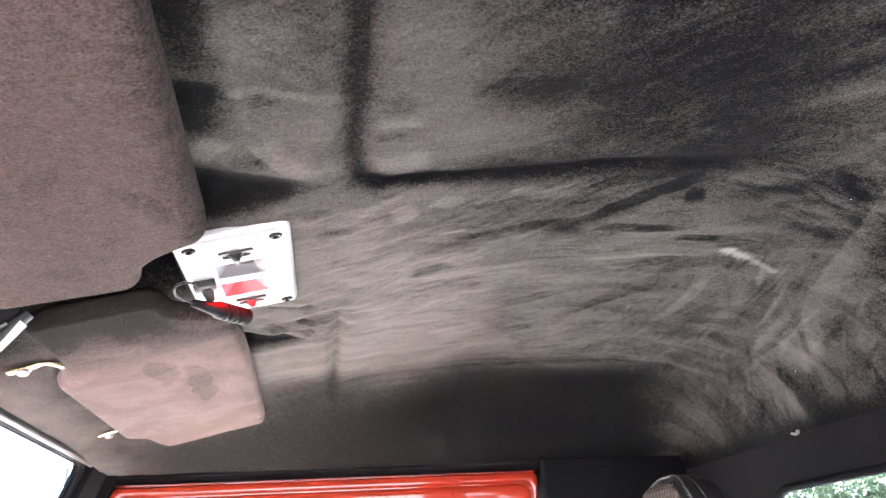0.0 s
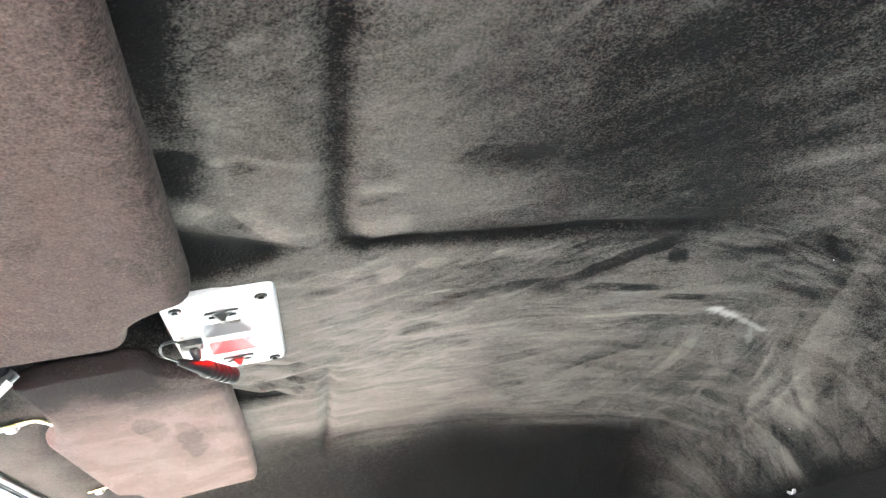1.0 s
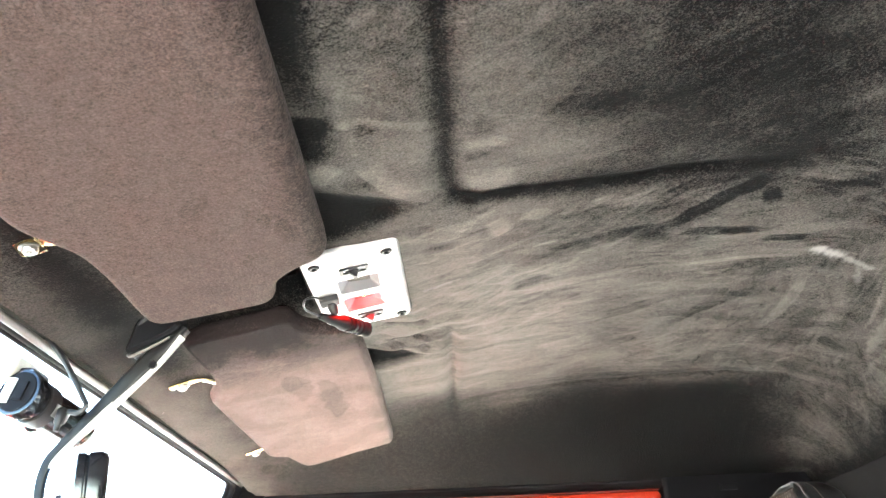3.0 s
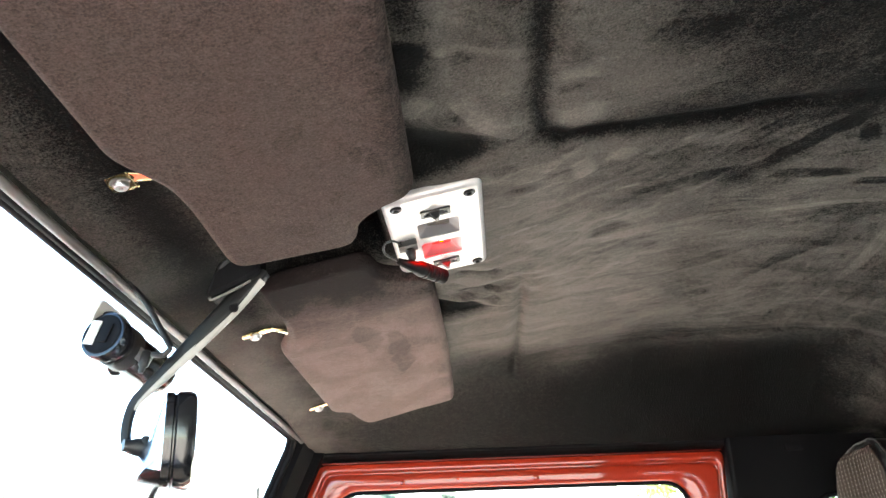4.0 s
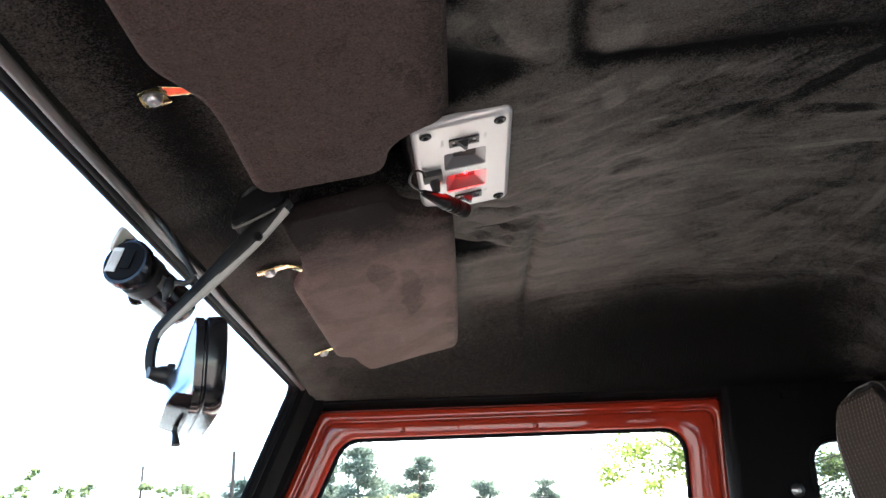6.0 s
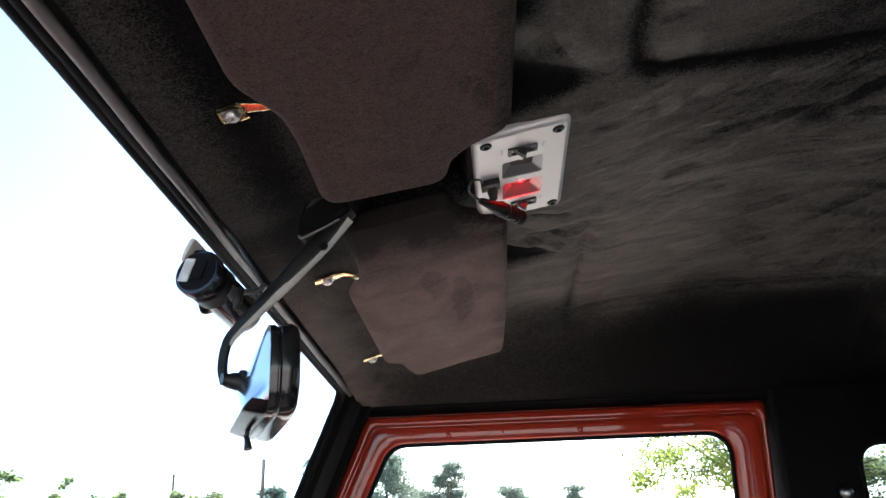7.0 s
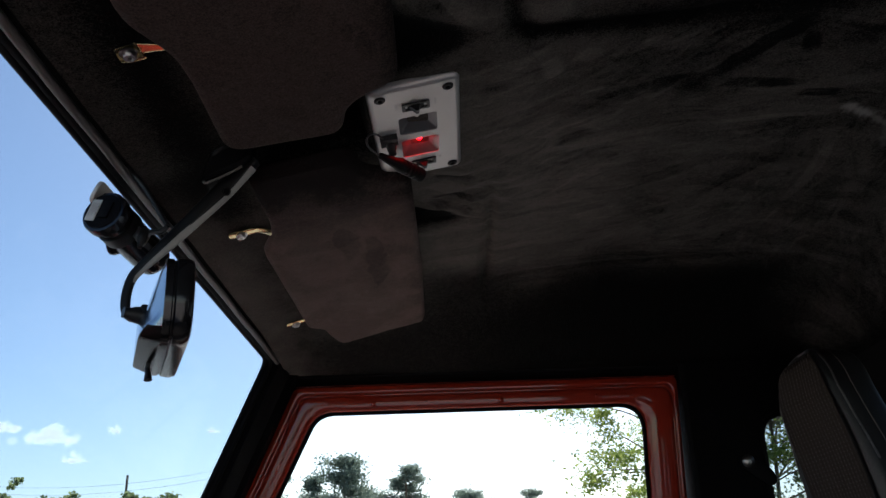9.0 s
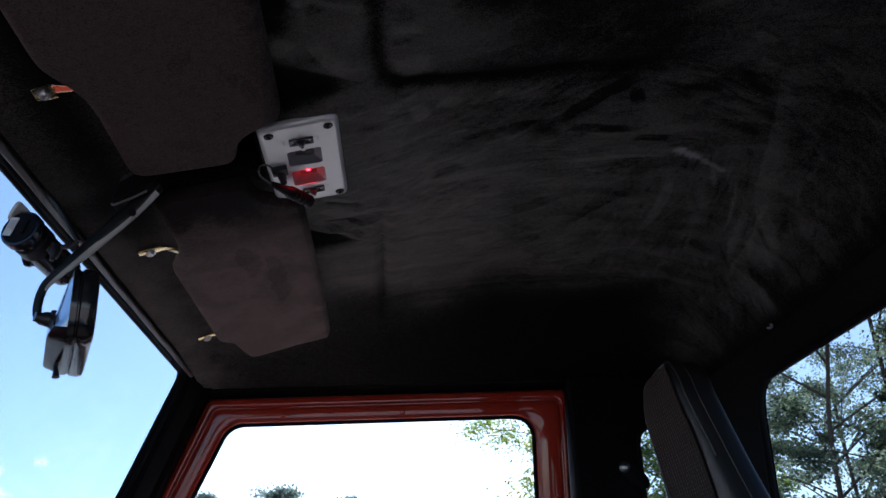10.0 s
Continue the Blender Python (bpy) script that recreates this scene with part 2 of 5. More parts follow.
M = dict(
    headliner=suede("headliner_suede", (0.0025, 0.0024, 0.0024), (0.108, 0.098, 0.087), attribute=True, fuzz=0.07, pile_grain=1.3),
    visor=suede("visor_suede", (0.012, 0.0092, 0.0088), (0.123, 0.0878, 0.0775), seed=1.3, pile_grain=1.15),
    vinyl=mat("black_vinyl", (0.0038, 0.0036, 0.0040), 0.7, var=0.3, bump=0.4, bump_scale=700, spec=0.04),
    rear_trim=mat("rear_trim_cloth", (0.0068, 0.0062, 0.0062), 0.95, var=0.35, var_scale=30, bump=0.6, bump_scale=420, sheen=0.02, spec=0.04),
    plug_rubber=mat("plug_rubber", (0.006, 0.006, 0.006), 0.45, var=0.25, bump=0.1, bump_scale=400, spec=0.10),
    grey_rubber=mat("pale_seal_rubber", (0.066, 0.056, 0.050), 0.42, var=0.25, var_scale=50, bump=0.1, bump_scale=400),
    dark_rubber=mat("dark_rubber", (0.005, 0.005, 0.0055), 0.65, var=0.2, spec=0.05),
    paint=mat("orange_red_paint", (0.27, 0.020, 0.0075), 0.5, var=0.10, var_scale=8, bump=0.5, bump_scale=26, coat=1.0, spec=0.08),
    silver=mat("brushed_silver", (0.43, 0.415, 0.405), 0.40, metal=0.4, var=0.04, bump=0.08, bump_scale=500, stretch=(1, 8, 1)),
    black_plastic=mat("black_plastic", (0.010, 0.010, 0.0105), 0.42, var=0.2, bump=0.1, bump_scale=900, spec=0.3),
    gloss_black=mat("gloss_black", (0.008, 0.008, 0.009), 0.16, var=0.1),
    satin_black=mat("satin_black", (0.006, 0.006, 0.006), 0.42, var=0.25, var_scale=60, bump=0.15, bump_scale=200, spec=0.18),
    arm_gleam=mat("grey_arm_gleam", (0.20, 0.19, 0.17), 0.38, var=0.3, var_scale=90, bump=0.2, bump_scale=220, spec=0.6),
    dark_chrome=mat("dark_chrome", (0.010, 0.008, 0.008), 0.18, var=0.3, var_scale=90, bump=0.3, bump_scale=60, spec=0.06),
    mirror_back=mat("mirror_back", (0.42, 0.48, 0.54), 0.16, metal=1.0, var=0.03),
    steel=mat("screw_steel", (0.35, 0.34, 0.33), 0.3, metal=1.0, var=0.2, var_scale=200),
    zinc=mat("yellow_zinc", (0.50, 0.38, 0.20), 0.16, metal=1.0, var=0.5, var_scale=60),
    mirror=mat("mirror_silver", (0.92, 0.93, 0.94), 0.01, metal=1.0),
    reflector=mat("reflector_grey", (0.17, 0.165, 0.17), 0.32, metal=0.6, var=0.05),
    ink=mat("grey_ink", (0.36, 0.35, 0.345), 0.6),
    clip_plastic=mat("clear_clip_plastic", (0.20, 0.195, 0.185), 0.35, var=0.1),
    sticker=mat("white_sticker", (0.50, 0.49, 0.44), 0.5, var=0.05),
    leather=mat("black_leather", (0.006, 0.0062, 0.0066), 0.5, var=0.2, bump=0.5, bump_scale=350, spec=0.2),
    ribcloth=mat("grey_rib_cloth", (0.029, 0.0215, 0.0180), 0.9, var=0.35, var_scale=250, bump=0.6, bump_scale=700, spec=0.08),
    pale_piping=mat("pale_piping", (0.046, 0.043, 0.040), 0.5, var=0.15, var_scale=200),
    thread=mat("grey_thread", (0.075, 0.060, 0.050), 0.7, var=0.2, var_scale=300),
    red_plastic=mat("red_plastic", (0.30, 0.022, 0.012), 0.35, var=0.1),
    carpet=mat("floor_mat", (0.028, 0.025, 0.024), 0.95, var=0.3, bump=0.5, bump_scale=300),
    roof_paint=mat("roof_paint", (0.36, 0.03, 0.012), 0.3, coat=0.8, var=0.05),
    glass=glass("clear_glass", (0.95, 0.97, 0.965)),
    screen_glass=glass("tinted_windscreen_glass", (0.685, 0.755, 0.795)),
    rear_glass=glass("grey_tinted_rear_glass", (0.64, 0.70, 0.735)),
    led=emitter("red_led", (1.0, 0.0007, 0.0007), 80.0),
    bark=mat("bark", (0.10, 0.075, 0.055), 0.9, var=0.5, var_scale=6, bump=0.8, bump_scale=30, stretch=(3, 3, 0.6)),
    # needles paled in place of haze over the distance
    pine=leaf_mat("pine_needles", (0.10, 0.14, 0.12), (0.20, 0.25, 0.20), 0.5),
    leaf=leaf_mat("leaves", (0.10, 0.17, 0.04), (0.29, 0.34, 0.10), 0.6),
    dark_leaf=leaf_mat("dark_leaves", (0.09, 0.125, 0.09), (0.27, 0.30, 0.18), 0.6),
    field_leaf=leaf_mat("field_leaves", (0.16, 0.20, 0.09), (0.32, 0.36, 0.16), 0.55),
    wood_pole=mat("pole_wood", (0.12, 0.09, 0.07), 0.9, var=0.3),
    gravel=mat("grey_gravel", (0.30, 0.282, 0.265), 0.95, var=0.35, var_scale=1.5, bump=0.6, bump_scale=12),
    cloud=cloud_mat(),
)


# ---- mesh helpers ----
def part(name, bm, material, parent=None, label="", smooth=True):
    """Link a bmesh as one mesh object, under a thing where one is given."""
    bmesh.ops.recalc_face_normals(bm, faces=bm.faces[:])
    me = bpy.data.meshes.new(name)
    bm.to_mesh(me)
    bm.free()
    me.materials.append(material)
    if smooth:
        me.shade_smooth()
        me.set_sharp_from_angle(angle=radians(38))
    ob = new(name, me)
    if parent is not None:
        ob.parent = parent
        ob.matrix_parent_inverse = parent.matrix_world.inverted()
    if label:
        ob["label"] = label
    return ob


def thing(name, at, label, category, group="", kind=""):
    ob = new(name)
    ob.empty_display_size = 0.05
    ob.matrix_world = at if isinstance(at, Matrix) else Matrix.Translation(at)
    bpy.context.view_layer.update()
    return tagged(ob, label, category, group, kind)


def loft(loops, cap_first=False, cap_last=False, closed=True):
    """Faces between loops of the same number of points."""
    bm = bmesh.new()
    rows = [[bm.verts.new(p) for p in lp] for lp in loops]
    n = len(rows[0])
    for a, b in zip(rows, rows[1:]):
        for i in range(n if closed else n - 1):
            j = (i + 1) % n
            bm.faces.new((a[i], a[j], b[j], b[i]))
    if cap_first:
        bm.faces.new(rows[0])
    if cap_last:
        bm.faces.new(rows[-1])
    return bm


def rounded(corners, radii, n=6):
    """A polygon (2D) with rounded corners."""
    out, k = [], len(corners)
    radii = radii if hasattr(radii, "__len__") else [radii] * k
    for i, c in enumerate(corners):
        p, q, r = Vector(corners[i - 1]), Vector(c), Vector(corners[(i + 1) % k])
        a, b = (p - q), (r - q)
        d = min(radii[i], 0.49 * a.length, 0.49 * b.length)
        if d < 1e-6:
            out += [q.copy()] * (n + 1)
            continue
        s, e = q + a.normalized() * d, q + b.normalized() * d
        for j in range(n + 1):
            t = j / n
            out.append(s * (1 - t) ** 2 + q * 2 * t * (1 - t) + e * t * t)
    return out


def inset(poly, d):
    """Move a 2D loop inwards by d."""
    area = sum(p.x * q.y - q.x * p.y for p, q in zip(poly, poly[1:] + poly[:1]))
    sign, out, n = (1 if area > 0 else -1), [], len(poly)
    for i, p in enumerate(poly):
        a, b = i - 1, (i + 1) % n
        while (p - poly[a]).length < 1e-7:
            a -= 1
        while (poly[b] - p).length < 1e-7:
            b = (b + 1) % n
        u, v = (p - poly[a]).normalized(), (poly[b] - p).normalized()
        m = (Vector((-u.y, u.x)) + Vector((-v.y, v.x)))
        m = m.normalized() if m.length > 1e-6 else Vector((-u.y, u.x))
        out.append(p + m * d * sign)
    return out


def slab(outline, profile, m=Matrix()):
    """A solid from a 2D outline: profile rows are (inset, height); both ends are capped."""
    loops = [[m @ Vector((q.x, q.y, h)) for q in inset(outline, d)] for d, h in profile]
    return loft(loops, True, True)


def add_box(bm, lo, hi, bevel=0.0):
    c, s = [(a + b) / 2 for a, b in zip(lo, hi)], [b - a for a, b in zip(lo, hi)]
    r = bmesh.ops.create_cube(bm, size=1, matrix=Matrix.LocRotScale(c, None, s))
    if bevel:
        e = list({e for v in r["verts"] for e in v.link_edges})
        bmesh.ops.bevel(bm, geom=e, offset=bevel, segments=2, affect="EDGES", profile=0.6)
    return bm


def box(lo, hi, bevel=0.0, m=None):
    bm = add_box(bmesh.new(), lo, hi, bevel)
    if m is not None:
        bm.transform(m)
    return bm


def smooth_path(pts, n=6, closed=False):
    """Catmull-Rom through the points."""
    P, out, k = [Vector(p) for p in pts], [], len(pts)
    for i in range(k if closed else k - 1):
        if closed:
            a, b, c, d = P[i - 1], P[i], P[(i + 1) % k], P[(i + 2) % k]
        else:
            a, b, c, d = P[max(i - 1, 0)], P[i], P[i + 1], P[min(i + 2, k - 1)]
        for j in range(n):
            t = j / n
            out.append(0.5 * (2 * b + (c - a) * t + (2 * a - 5 * b + 4 * c - d) * t * t + (3 * b - a - 3 * c + d) * t ** 3))
    if not closed:
        out.append(P[-1])
    return out


def tube(path, r, seg=10, closed=False, flat=(1, 1), up=Vector((0, 0, 1)), square=1.0):
    """A round or oval bar along a path; r may be one radius or one for each point."""
    P = [Vector(p) for p in path]
    n = len(P)
    R = r if hasattr(r, "__len__") else [r] * n
    loops = []
    for i in range(n):
        a = P[i - 1] if (closed or i) else P[i]
        b = P[(i + 1) % n] if (closed or i < n - 1) else P[i]
        t = (b - a).normalized()
        s = t.cross(up)
        s = s.normalized() if s.length > 1e-4 else t.cross(Vector((1, 0, 0))).normalized()
        w = s.cross(t).normalized()
        loops.append([P[i] + (s * math.copysign(abs(math.cos(q)) ** square, math.cos(q)) * flat[0] + w * math.copysign(abs(math.sin(q)) ** square, math.sin(q)) * flat[1]) * R[i]
                      for q in (2 * math.pi * k / seg for k in range(seg))])
    if closed:
        return loft(loops + [loops[0]])
    return loft(loops, True, True)


def lathe(profile, m, seg=20, cap=True):
    """Turn (radius, height) rows about the z axis, then place by m."""
    loops = [[m @ Vector((r * math.cos(2 * math.pi * k / seg), r * math.sin(2 * math.pi * k / seg), h)) for k in range(seg)]
             for r, h in profile]
    return loft(loops, cap, cap)


def along(a, b):
    """Pose with its origin at a and its z axis towards b."""
    a, b = Vector(a), Vector(b)
    return Matrix.Translation(a) @ (b - a).to_track_quat("Z", "Y").to_matrix().to_4x4()


def filled(outer, holes, m, depth):
    """A flat plate with holes, thickened by depth along +z of m."""
    bm = bmesh.new()
    edges = []
    for lp in [outer] + holes:
        vs = []
        for p in lp:
            if not vs or (p - vs[-1][1]).length > 1e-6:
                vs.append((bm.verts.new((p.x, p.y, 0)), p))
        for (a, _), (b, _) in zip(vs, vs[1:] + vs[:1]):
            edges.append(bm.edges.new((a, b)))
    bmesh.ops.triangle_fill(bm, use_beauty=True, use_dissolve=False, edges=edges)
    r = bmesh.ops.extrude_face_region(bm, geom=bm.faces[:])
    for v in r["geom"]:
        if isinstance(v, bmesh.types.BMVert):
            v.co.z += depth
    bm.transform(m)
    return bm


def merge(bms):
    out = bmesh.new()
    for b in bms:
        m = bpy.data.meshes.new("tmp")
        b.to_mesh(m)
        b.free()
        out.from_mesh(m)
        bpy.data.meshes.remove(m)
    return out


def step(a, b, t):
    t = min(max((t - a) / (b - a), 0.0), 1.0)
    return t * t * (3 - 2 * t)


V2 = lambda *p: [Vector(q) for q in p]

# ---- the cab: X runs to the rear, Y to the driver's side, Z up; the sun visor brackets stand at X = 0 ----
ROOF_X = [-0.06, 0.00, 0.10, 0.20, 0.28, 0.37, 0.50, 0.62, 0.72, 0.80, 0.87, 0.915, 0.945]
ROOF_Z = [1.852, 1.868, 1.888, 1.907, 1.921, 1.938, 1.950, 1.953, 1.947, 1.937, 1.908, 1.865, 1.810]
SEAM = [(0.300, -0.70), (0.303, -0.32), (0.305, -0.24), (0.307, -0.15), (0.314, -0.116), (0.333, -0.101), (0.384, -0.097), (0.475, -0.099), (0.565, -0.110), (0.72, -0.130)]


def spaced(lo, hi, stretches):
    """Grid lines from lo to hi, closer together inside the stretches (from, to, step)."""
    out = [lo]
    while out[-1] < hi - 1e-4:
        p = out[-1] + 1e-6
        out.append(min(hi, out[-1] + next((d for a, b, d in stretches if a <= p < b), 0.006)))
    return np.array(out)


def field(scale_x, scale_y, seed):
    """Smooth noise over the sheet."""
    cx = np.arange(xs[0], xs[-1] + 0.2 / scale_x, 0.2 / scale_x)
    cy = np.arange(ys[0], ys[-1] + 0.2 / scale_y, 0.2 / scale_y)
    g = np.array([[noise.noise((x * scale_x, y * scale_y, seed)) for y in cy] for x in cx])
    g = np.array([np.interp(ys, cy, r) for r in g])
    return np.array([np.interp(xs, cx, c) for c in g.T]).T


def ease(a, b, t):
    u = np.clip((t - a) / (b - a), 0, 1)
    return u * u * (3 - 2 * u)


xs = spaced(-0.058, 0.944, ((0.19, 0.345, 0.0012), (0.345, 0.56, 0.0016), (0.56, 0.93, 0.0021)))
ys = spaced(-0.815, 0.815, ((-0.55, -0.175, 0.0026), (-0.175, -0.06, 0.0013), (-0.06, 0.20, 0.0017), (0.20, 0.315, 0.0016), (0.315, 0.60, 0.0024)))
NX, NY = len(xs), len(ys)
X, Y = np.meshgrid(xs, ys, indexing="ij")


def groove():
    """Depth by which the lining sinks into its seams and folds."""
    best, at = np.full(X.shape, 1.0), np.zeros(X.shape)
    for k in range(len(SEAM) - 1):
        (x0, y0), (x1, y1) = SEAM[k], SEAM[k + 1]
        ux, uy = x1 - x0, y1 - y0
        f = np.clip(((X - x0) * ux + (Y - y0) * uy) / (ux * ux + uy * uy), 0, 1)
        e = np.hypot(X - x0 - f * ux, Y - y0 - f * uy)
        at = np.where(e < best, k + f, at)
        best = np.minimum(best, e)
    wide = 0.0075 + 0.0025 * ease(5, 2, at)
    d = 0.0055 * np.exp(-(best / (1.25 * wide)) ** 2) * ease(9.0, 7.0, at)
    fold_shade = np.zeros(X.shape)
    # edge of the far pad
    d += 0.007 * np.exp(-((X - 0.306) / 0.008) ** 2) * ease(0.17, 0.25, Y) * ease(0.66, 0.55, Y)
    d += 0.003 * np.exp(-((Y - 0.545 + 0.05 * ease(0.5, 0.9, X)) / 0.010) ** 2) * ease(0.3, 0.34, X) * ease(0.9, 0.7, X)
    # two folds that open towards the visors
    for y0, y1, yt, far in ((-0.172, -0.064, -0.117, 0.292), (0.214, 0.304, 0.284, 0.290)):
        f = np.clip((far - X) / (far - 0.205), 0, 1.6)
        lo, hi = yt + (y0 - yt) * f, yt + (y1 - yt) * f
        u = np.abs(Y - (lo + hi) / 2) / np.maximum((hi - lo) / 2, 0.002)
        d += 0.016 * np.minimum(f, 1.0) * ease(0.12, 0.15, X) * (1 - ease(0.0, 1.3, u))
        fold_shade = np.maximum(fold_shade, ease(0.04, 0.55, f) * ease(0.12, 0.15, X) * (1 - ease(0.35, 1.22, u)))
    # recess added between the visors so that the gap goes dark
    d += 0.040 * ease(0.060, 0.030, np.abs(Y - 0.004)) * ease(0.056, 0.075, X) * ease(0.172, 0.155, X)
    return np.minimum(d, 0.046), best, at, fold_shade


MARK_EDGES = {0: (0.9, 0.9), 1: (0.14, 1.0), -1: (1.0, 0.14), 2: (0.22, 0.22)}


def stroke(sheet, x0, y0, x1, y1, hw, s, soft=0.5, bow=0.0, tip=0.12, taper=0.0, soft_under=None, rag=0.0):
    """Add a bowed mark to the sheet, from one end to the other, with its own softness on each side."""
    pad = hw * 2.2 + abs(bow) * 1.1 + 0.002
    i0, i1 = np.searchsorted(xs, (min(x0, x1) - pad, max(x0, x1) + pad))
    j0, j1 = np.searchsorted(ys, (min(y0, y1) - pad, max(y0, y1) + pad))
    if i1 - i0 < 2 or j1 - j0 < 2:
        return
    px, py = X[i0:i1, j0:j1], Y[i0:i1, j0:j1]
    ux, uy = x1 - x0, y1 - y0
    ln = math.hypot(ux, uy)
    ux, uy = ux / ln, uy / ln
    k = ((px - x0) * ux + (py - y0) * uy) / ln
    d = -(px - x0) * uy + (py - y0) * ux - bow * 4 * k * (1 - k)
    d = d + rag * hw * ragged[i0:i1, j0:j1]
    k = k + 0.25 * rag * ragged[i0:i1, j0:j1]
    w = hw * np.clip(1 - taper * (2 * k - 1) ** 2 - taper * 0.5 * (k - 0.5), 0.1, 2)
    fade = np.where(d > 0, soft, soft if soft_under is None else soft_under)
    across = np.clip((w * (1 + fade) - np.abs(d)) / (w * 2 * fade), 0, 1)
    ends = np.clip(k / tip, 0, 1) * np.clip((1 - k) / tip, 0, 1)
    sheet[i0:i1, j0:j1] += s * across * across * (3 - 2 * across) * ends


def lining():
    """Height of the suede roof lining."""
    z = np.interp(X, ROOF_X, ROOF_Z)
    sag = ease(0.565, 0.815, np.abs(Y)) ** 1.1
    z = z + (np.minimum(z, 1.838) - z) * sag
    z += sunk + 0.0024 * field(7, 7, 0.3) + 0.0010 * field(24, 24, 4.0)
    # small creases where the cloth is stretched round the lamp plate
    rough = ease(0.21, 0.27, X) * ease(0.56, 0.36, X) * ease(-0.10, -0.04, Y) * ease(0.36, 0.22, Y)
    z -= 0.0026 * rough * np.abs(field(16, 38, 12.0) + 0.5 * field(34, 70, 15.0))
    # puckers beside the lamp plate
    z += 0.0028 * np.sin(Y * 160 + 8 * field(9, 6, 2.0)) * ease(0.14, 0.19, Y) * ease(0.34, 0.24, Y) * ease(0.19, 0.25, X) * ease(0.36, 0.29, X)
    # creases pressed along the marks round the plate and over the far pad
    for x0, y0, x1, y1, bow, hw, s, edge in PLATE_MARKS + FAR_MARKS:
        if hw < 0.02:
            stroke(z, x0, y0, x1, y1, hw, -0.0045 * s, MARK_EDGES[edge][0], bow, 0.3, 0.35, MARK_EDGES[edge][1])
    return z


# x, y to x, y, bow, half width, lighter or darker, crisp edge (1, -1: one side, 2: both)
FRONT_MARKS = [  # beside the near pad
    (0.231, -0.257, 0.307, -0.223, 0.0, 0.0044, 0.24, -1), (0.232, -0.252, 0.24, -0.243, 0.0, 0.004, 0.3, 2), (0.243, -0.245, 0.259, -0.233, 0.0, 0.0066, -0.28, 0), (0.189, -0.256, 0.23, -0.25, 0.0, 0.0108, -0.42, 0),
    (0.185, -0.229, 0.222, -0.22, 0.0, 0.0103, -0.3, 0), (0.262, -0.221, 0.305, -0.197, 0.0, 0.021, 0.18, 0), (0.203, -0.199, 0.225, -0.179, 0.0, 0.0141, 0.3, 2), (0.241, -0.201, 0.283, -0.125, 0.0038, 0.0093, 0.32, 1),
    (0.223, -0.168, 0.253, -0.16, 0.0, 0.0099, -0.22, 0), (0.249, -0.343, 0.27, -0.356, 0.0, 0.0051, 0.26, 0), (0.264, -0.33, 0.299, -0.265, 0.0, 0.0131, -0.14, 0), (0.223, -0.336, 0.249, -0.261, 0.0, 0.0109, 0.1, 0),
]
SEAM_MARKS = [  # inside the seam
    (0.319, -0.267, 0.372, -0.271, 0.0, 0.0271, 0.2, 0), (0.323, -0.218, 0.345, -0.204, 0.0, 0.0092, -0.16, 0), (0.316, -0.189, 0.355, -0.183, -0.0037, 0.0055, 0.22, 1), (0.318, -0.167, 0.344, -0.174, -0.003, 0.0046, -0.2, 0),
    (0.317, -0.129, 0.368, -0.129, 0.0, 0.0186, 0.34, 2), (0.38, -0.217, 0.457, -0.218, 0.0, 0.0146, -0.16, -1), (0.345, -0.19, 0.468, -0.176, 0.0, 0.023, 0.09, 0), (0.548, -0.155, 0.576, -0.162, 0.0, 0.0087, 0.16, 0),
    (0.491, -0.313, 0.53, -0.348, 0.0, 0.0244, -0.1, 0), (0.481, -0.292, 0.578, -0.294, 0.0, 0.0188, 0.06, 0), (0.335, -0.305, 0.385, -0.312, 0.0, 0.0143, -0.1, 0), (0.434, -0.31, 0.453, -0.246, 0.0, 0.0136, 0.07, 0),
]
# crease shade at the pad's corner and edge is painted among these
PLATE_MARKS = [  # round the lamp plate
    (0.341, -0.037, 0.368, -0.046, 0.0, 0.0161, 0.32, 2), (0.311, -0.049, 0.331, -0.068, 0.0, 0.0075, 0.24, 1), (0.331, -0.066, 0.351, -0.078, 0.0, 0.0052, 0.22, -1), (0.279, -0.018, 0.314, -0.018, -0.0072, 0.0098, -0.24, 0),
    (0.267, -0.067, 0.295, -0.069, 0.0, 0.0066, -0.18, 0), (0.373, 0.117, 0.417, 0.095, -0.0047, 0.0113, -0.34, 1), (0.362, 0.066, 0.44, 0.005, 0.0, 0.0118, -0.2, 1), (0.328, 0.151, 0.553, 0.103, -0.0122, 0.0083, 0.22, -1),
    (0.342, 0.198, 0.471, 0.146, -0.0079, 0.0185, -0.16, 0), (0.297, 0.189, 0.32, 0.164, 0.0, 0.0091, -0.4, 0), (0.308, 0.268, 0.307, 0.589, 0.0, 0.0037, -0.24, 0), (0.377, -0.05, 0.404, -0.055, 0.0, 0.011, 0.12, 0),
]
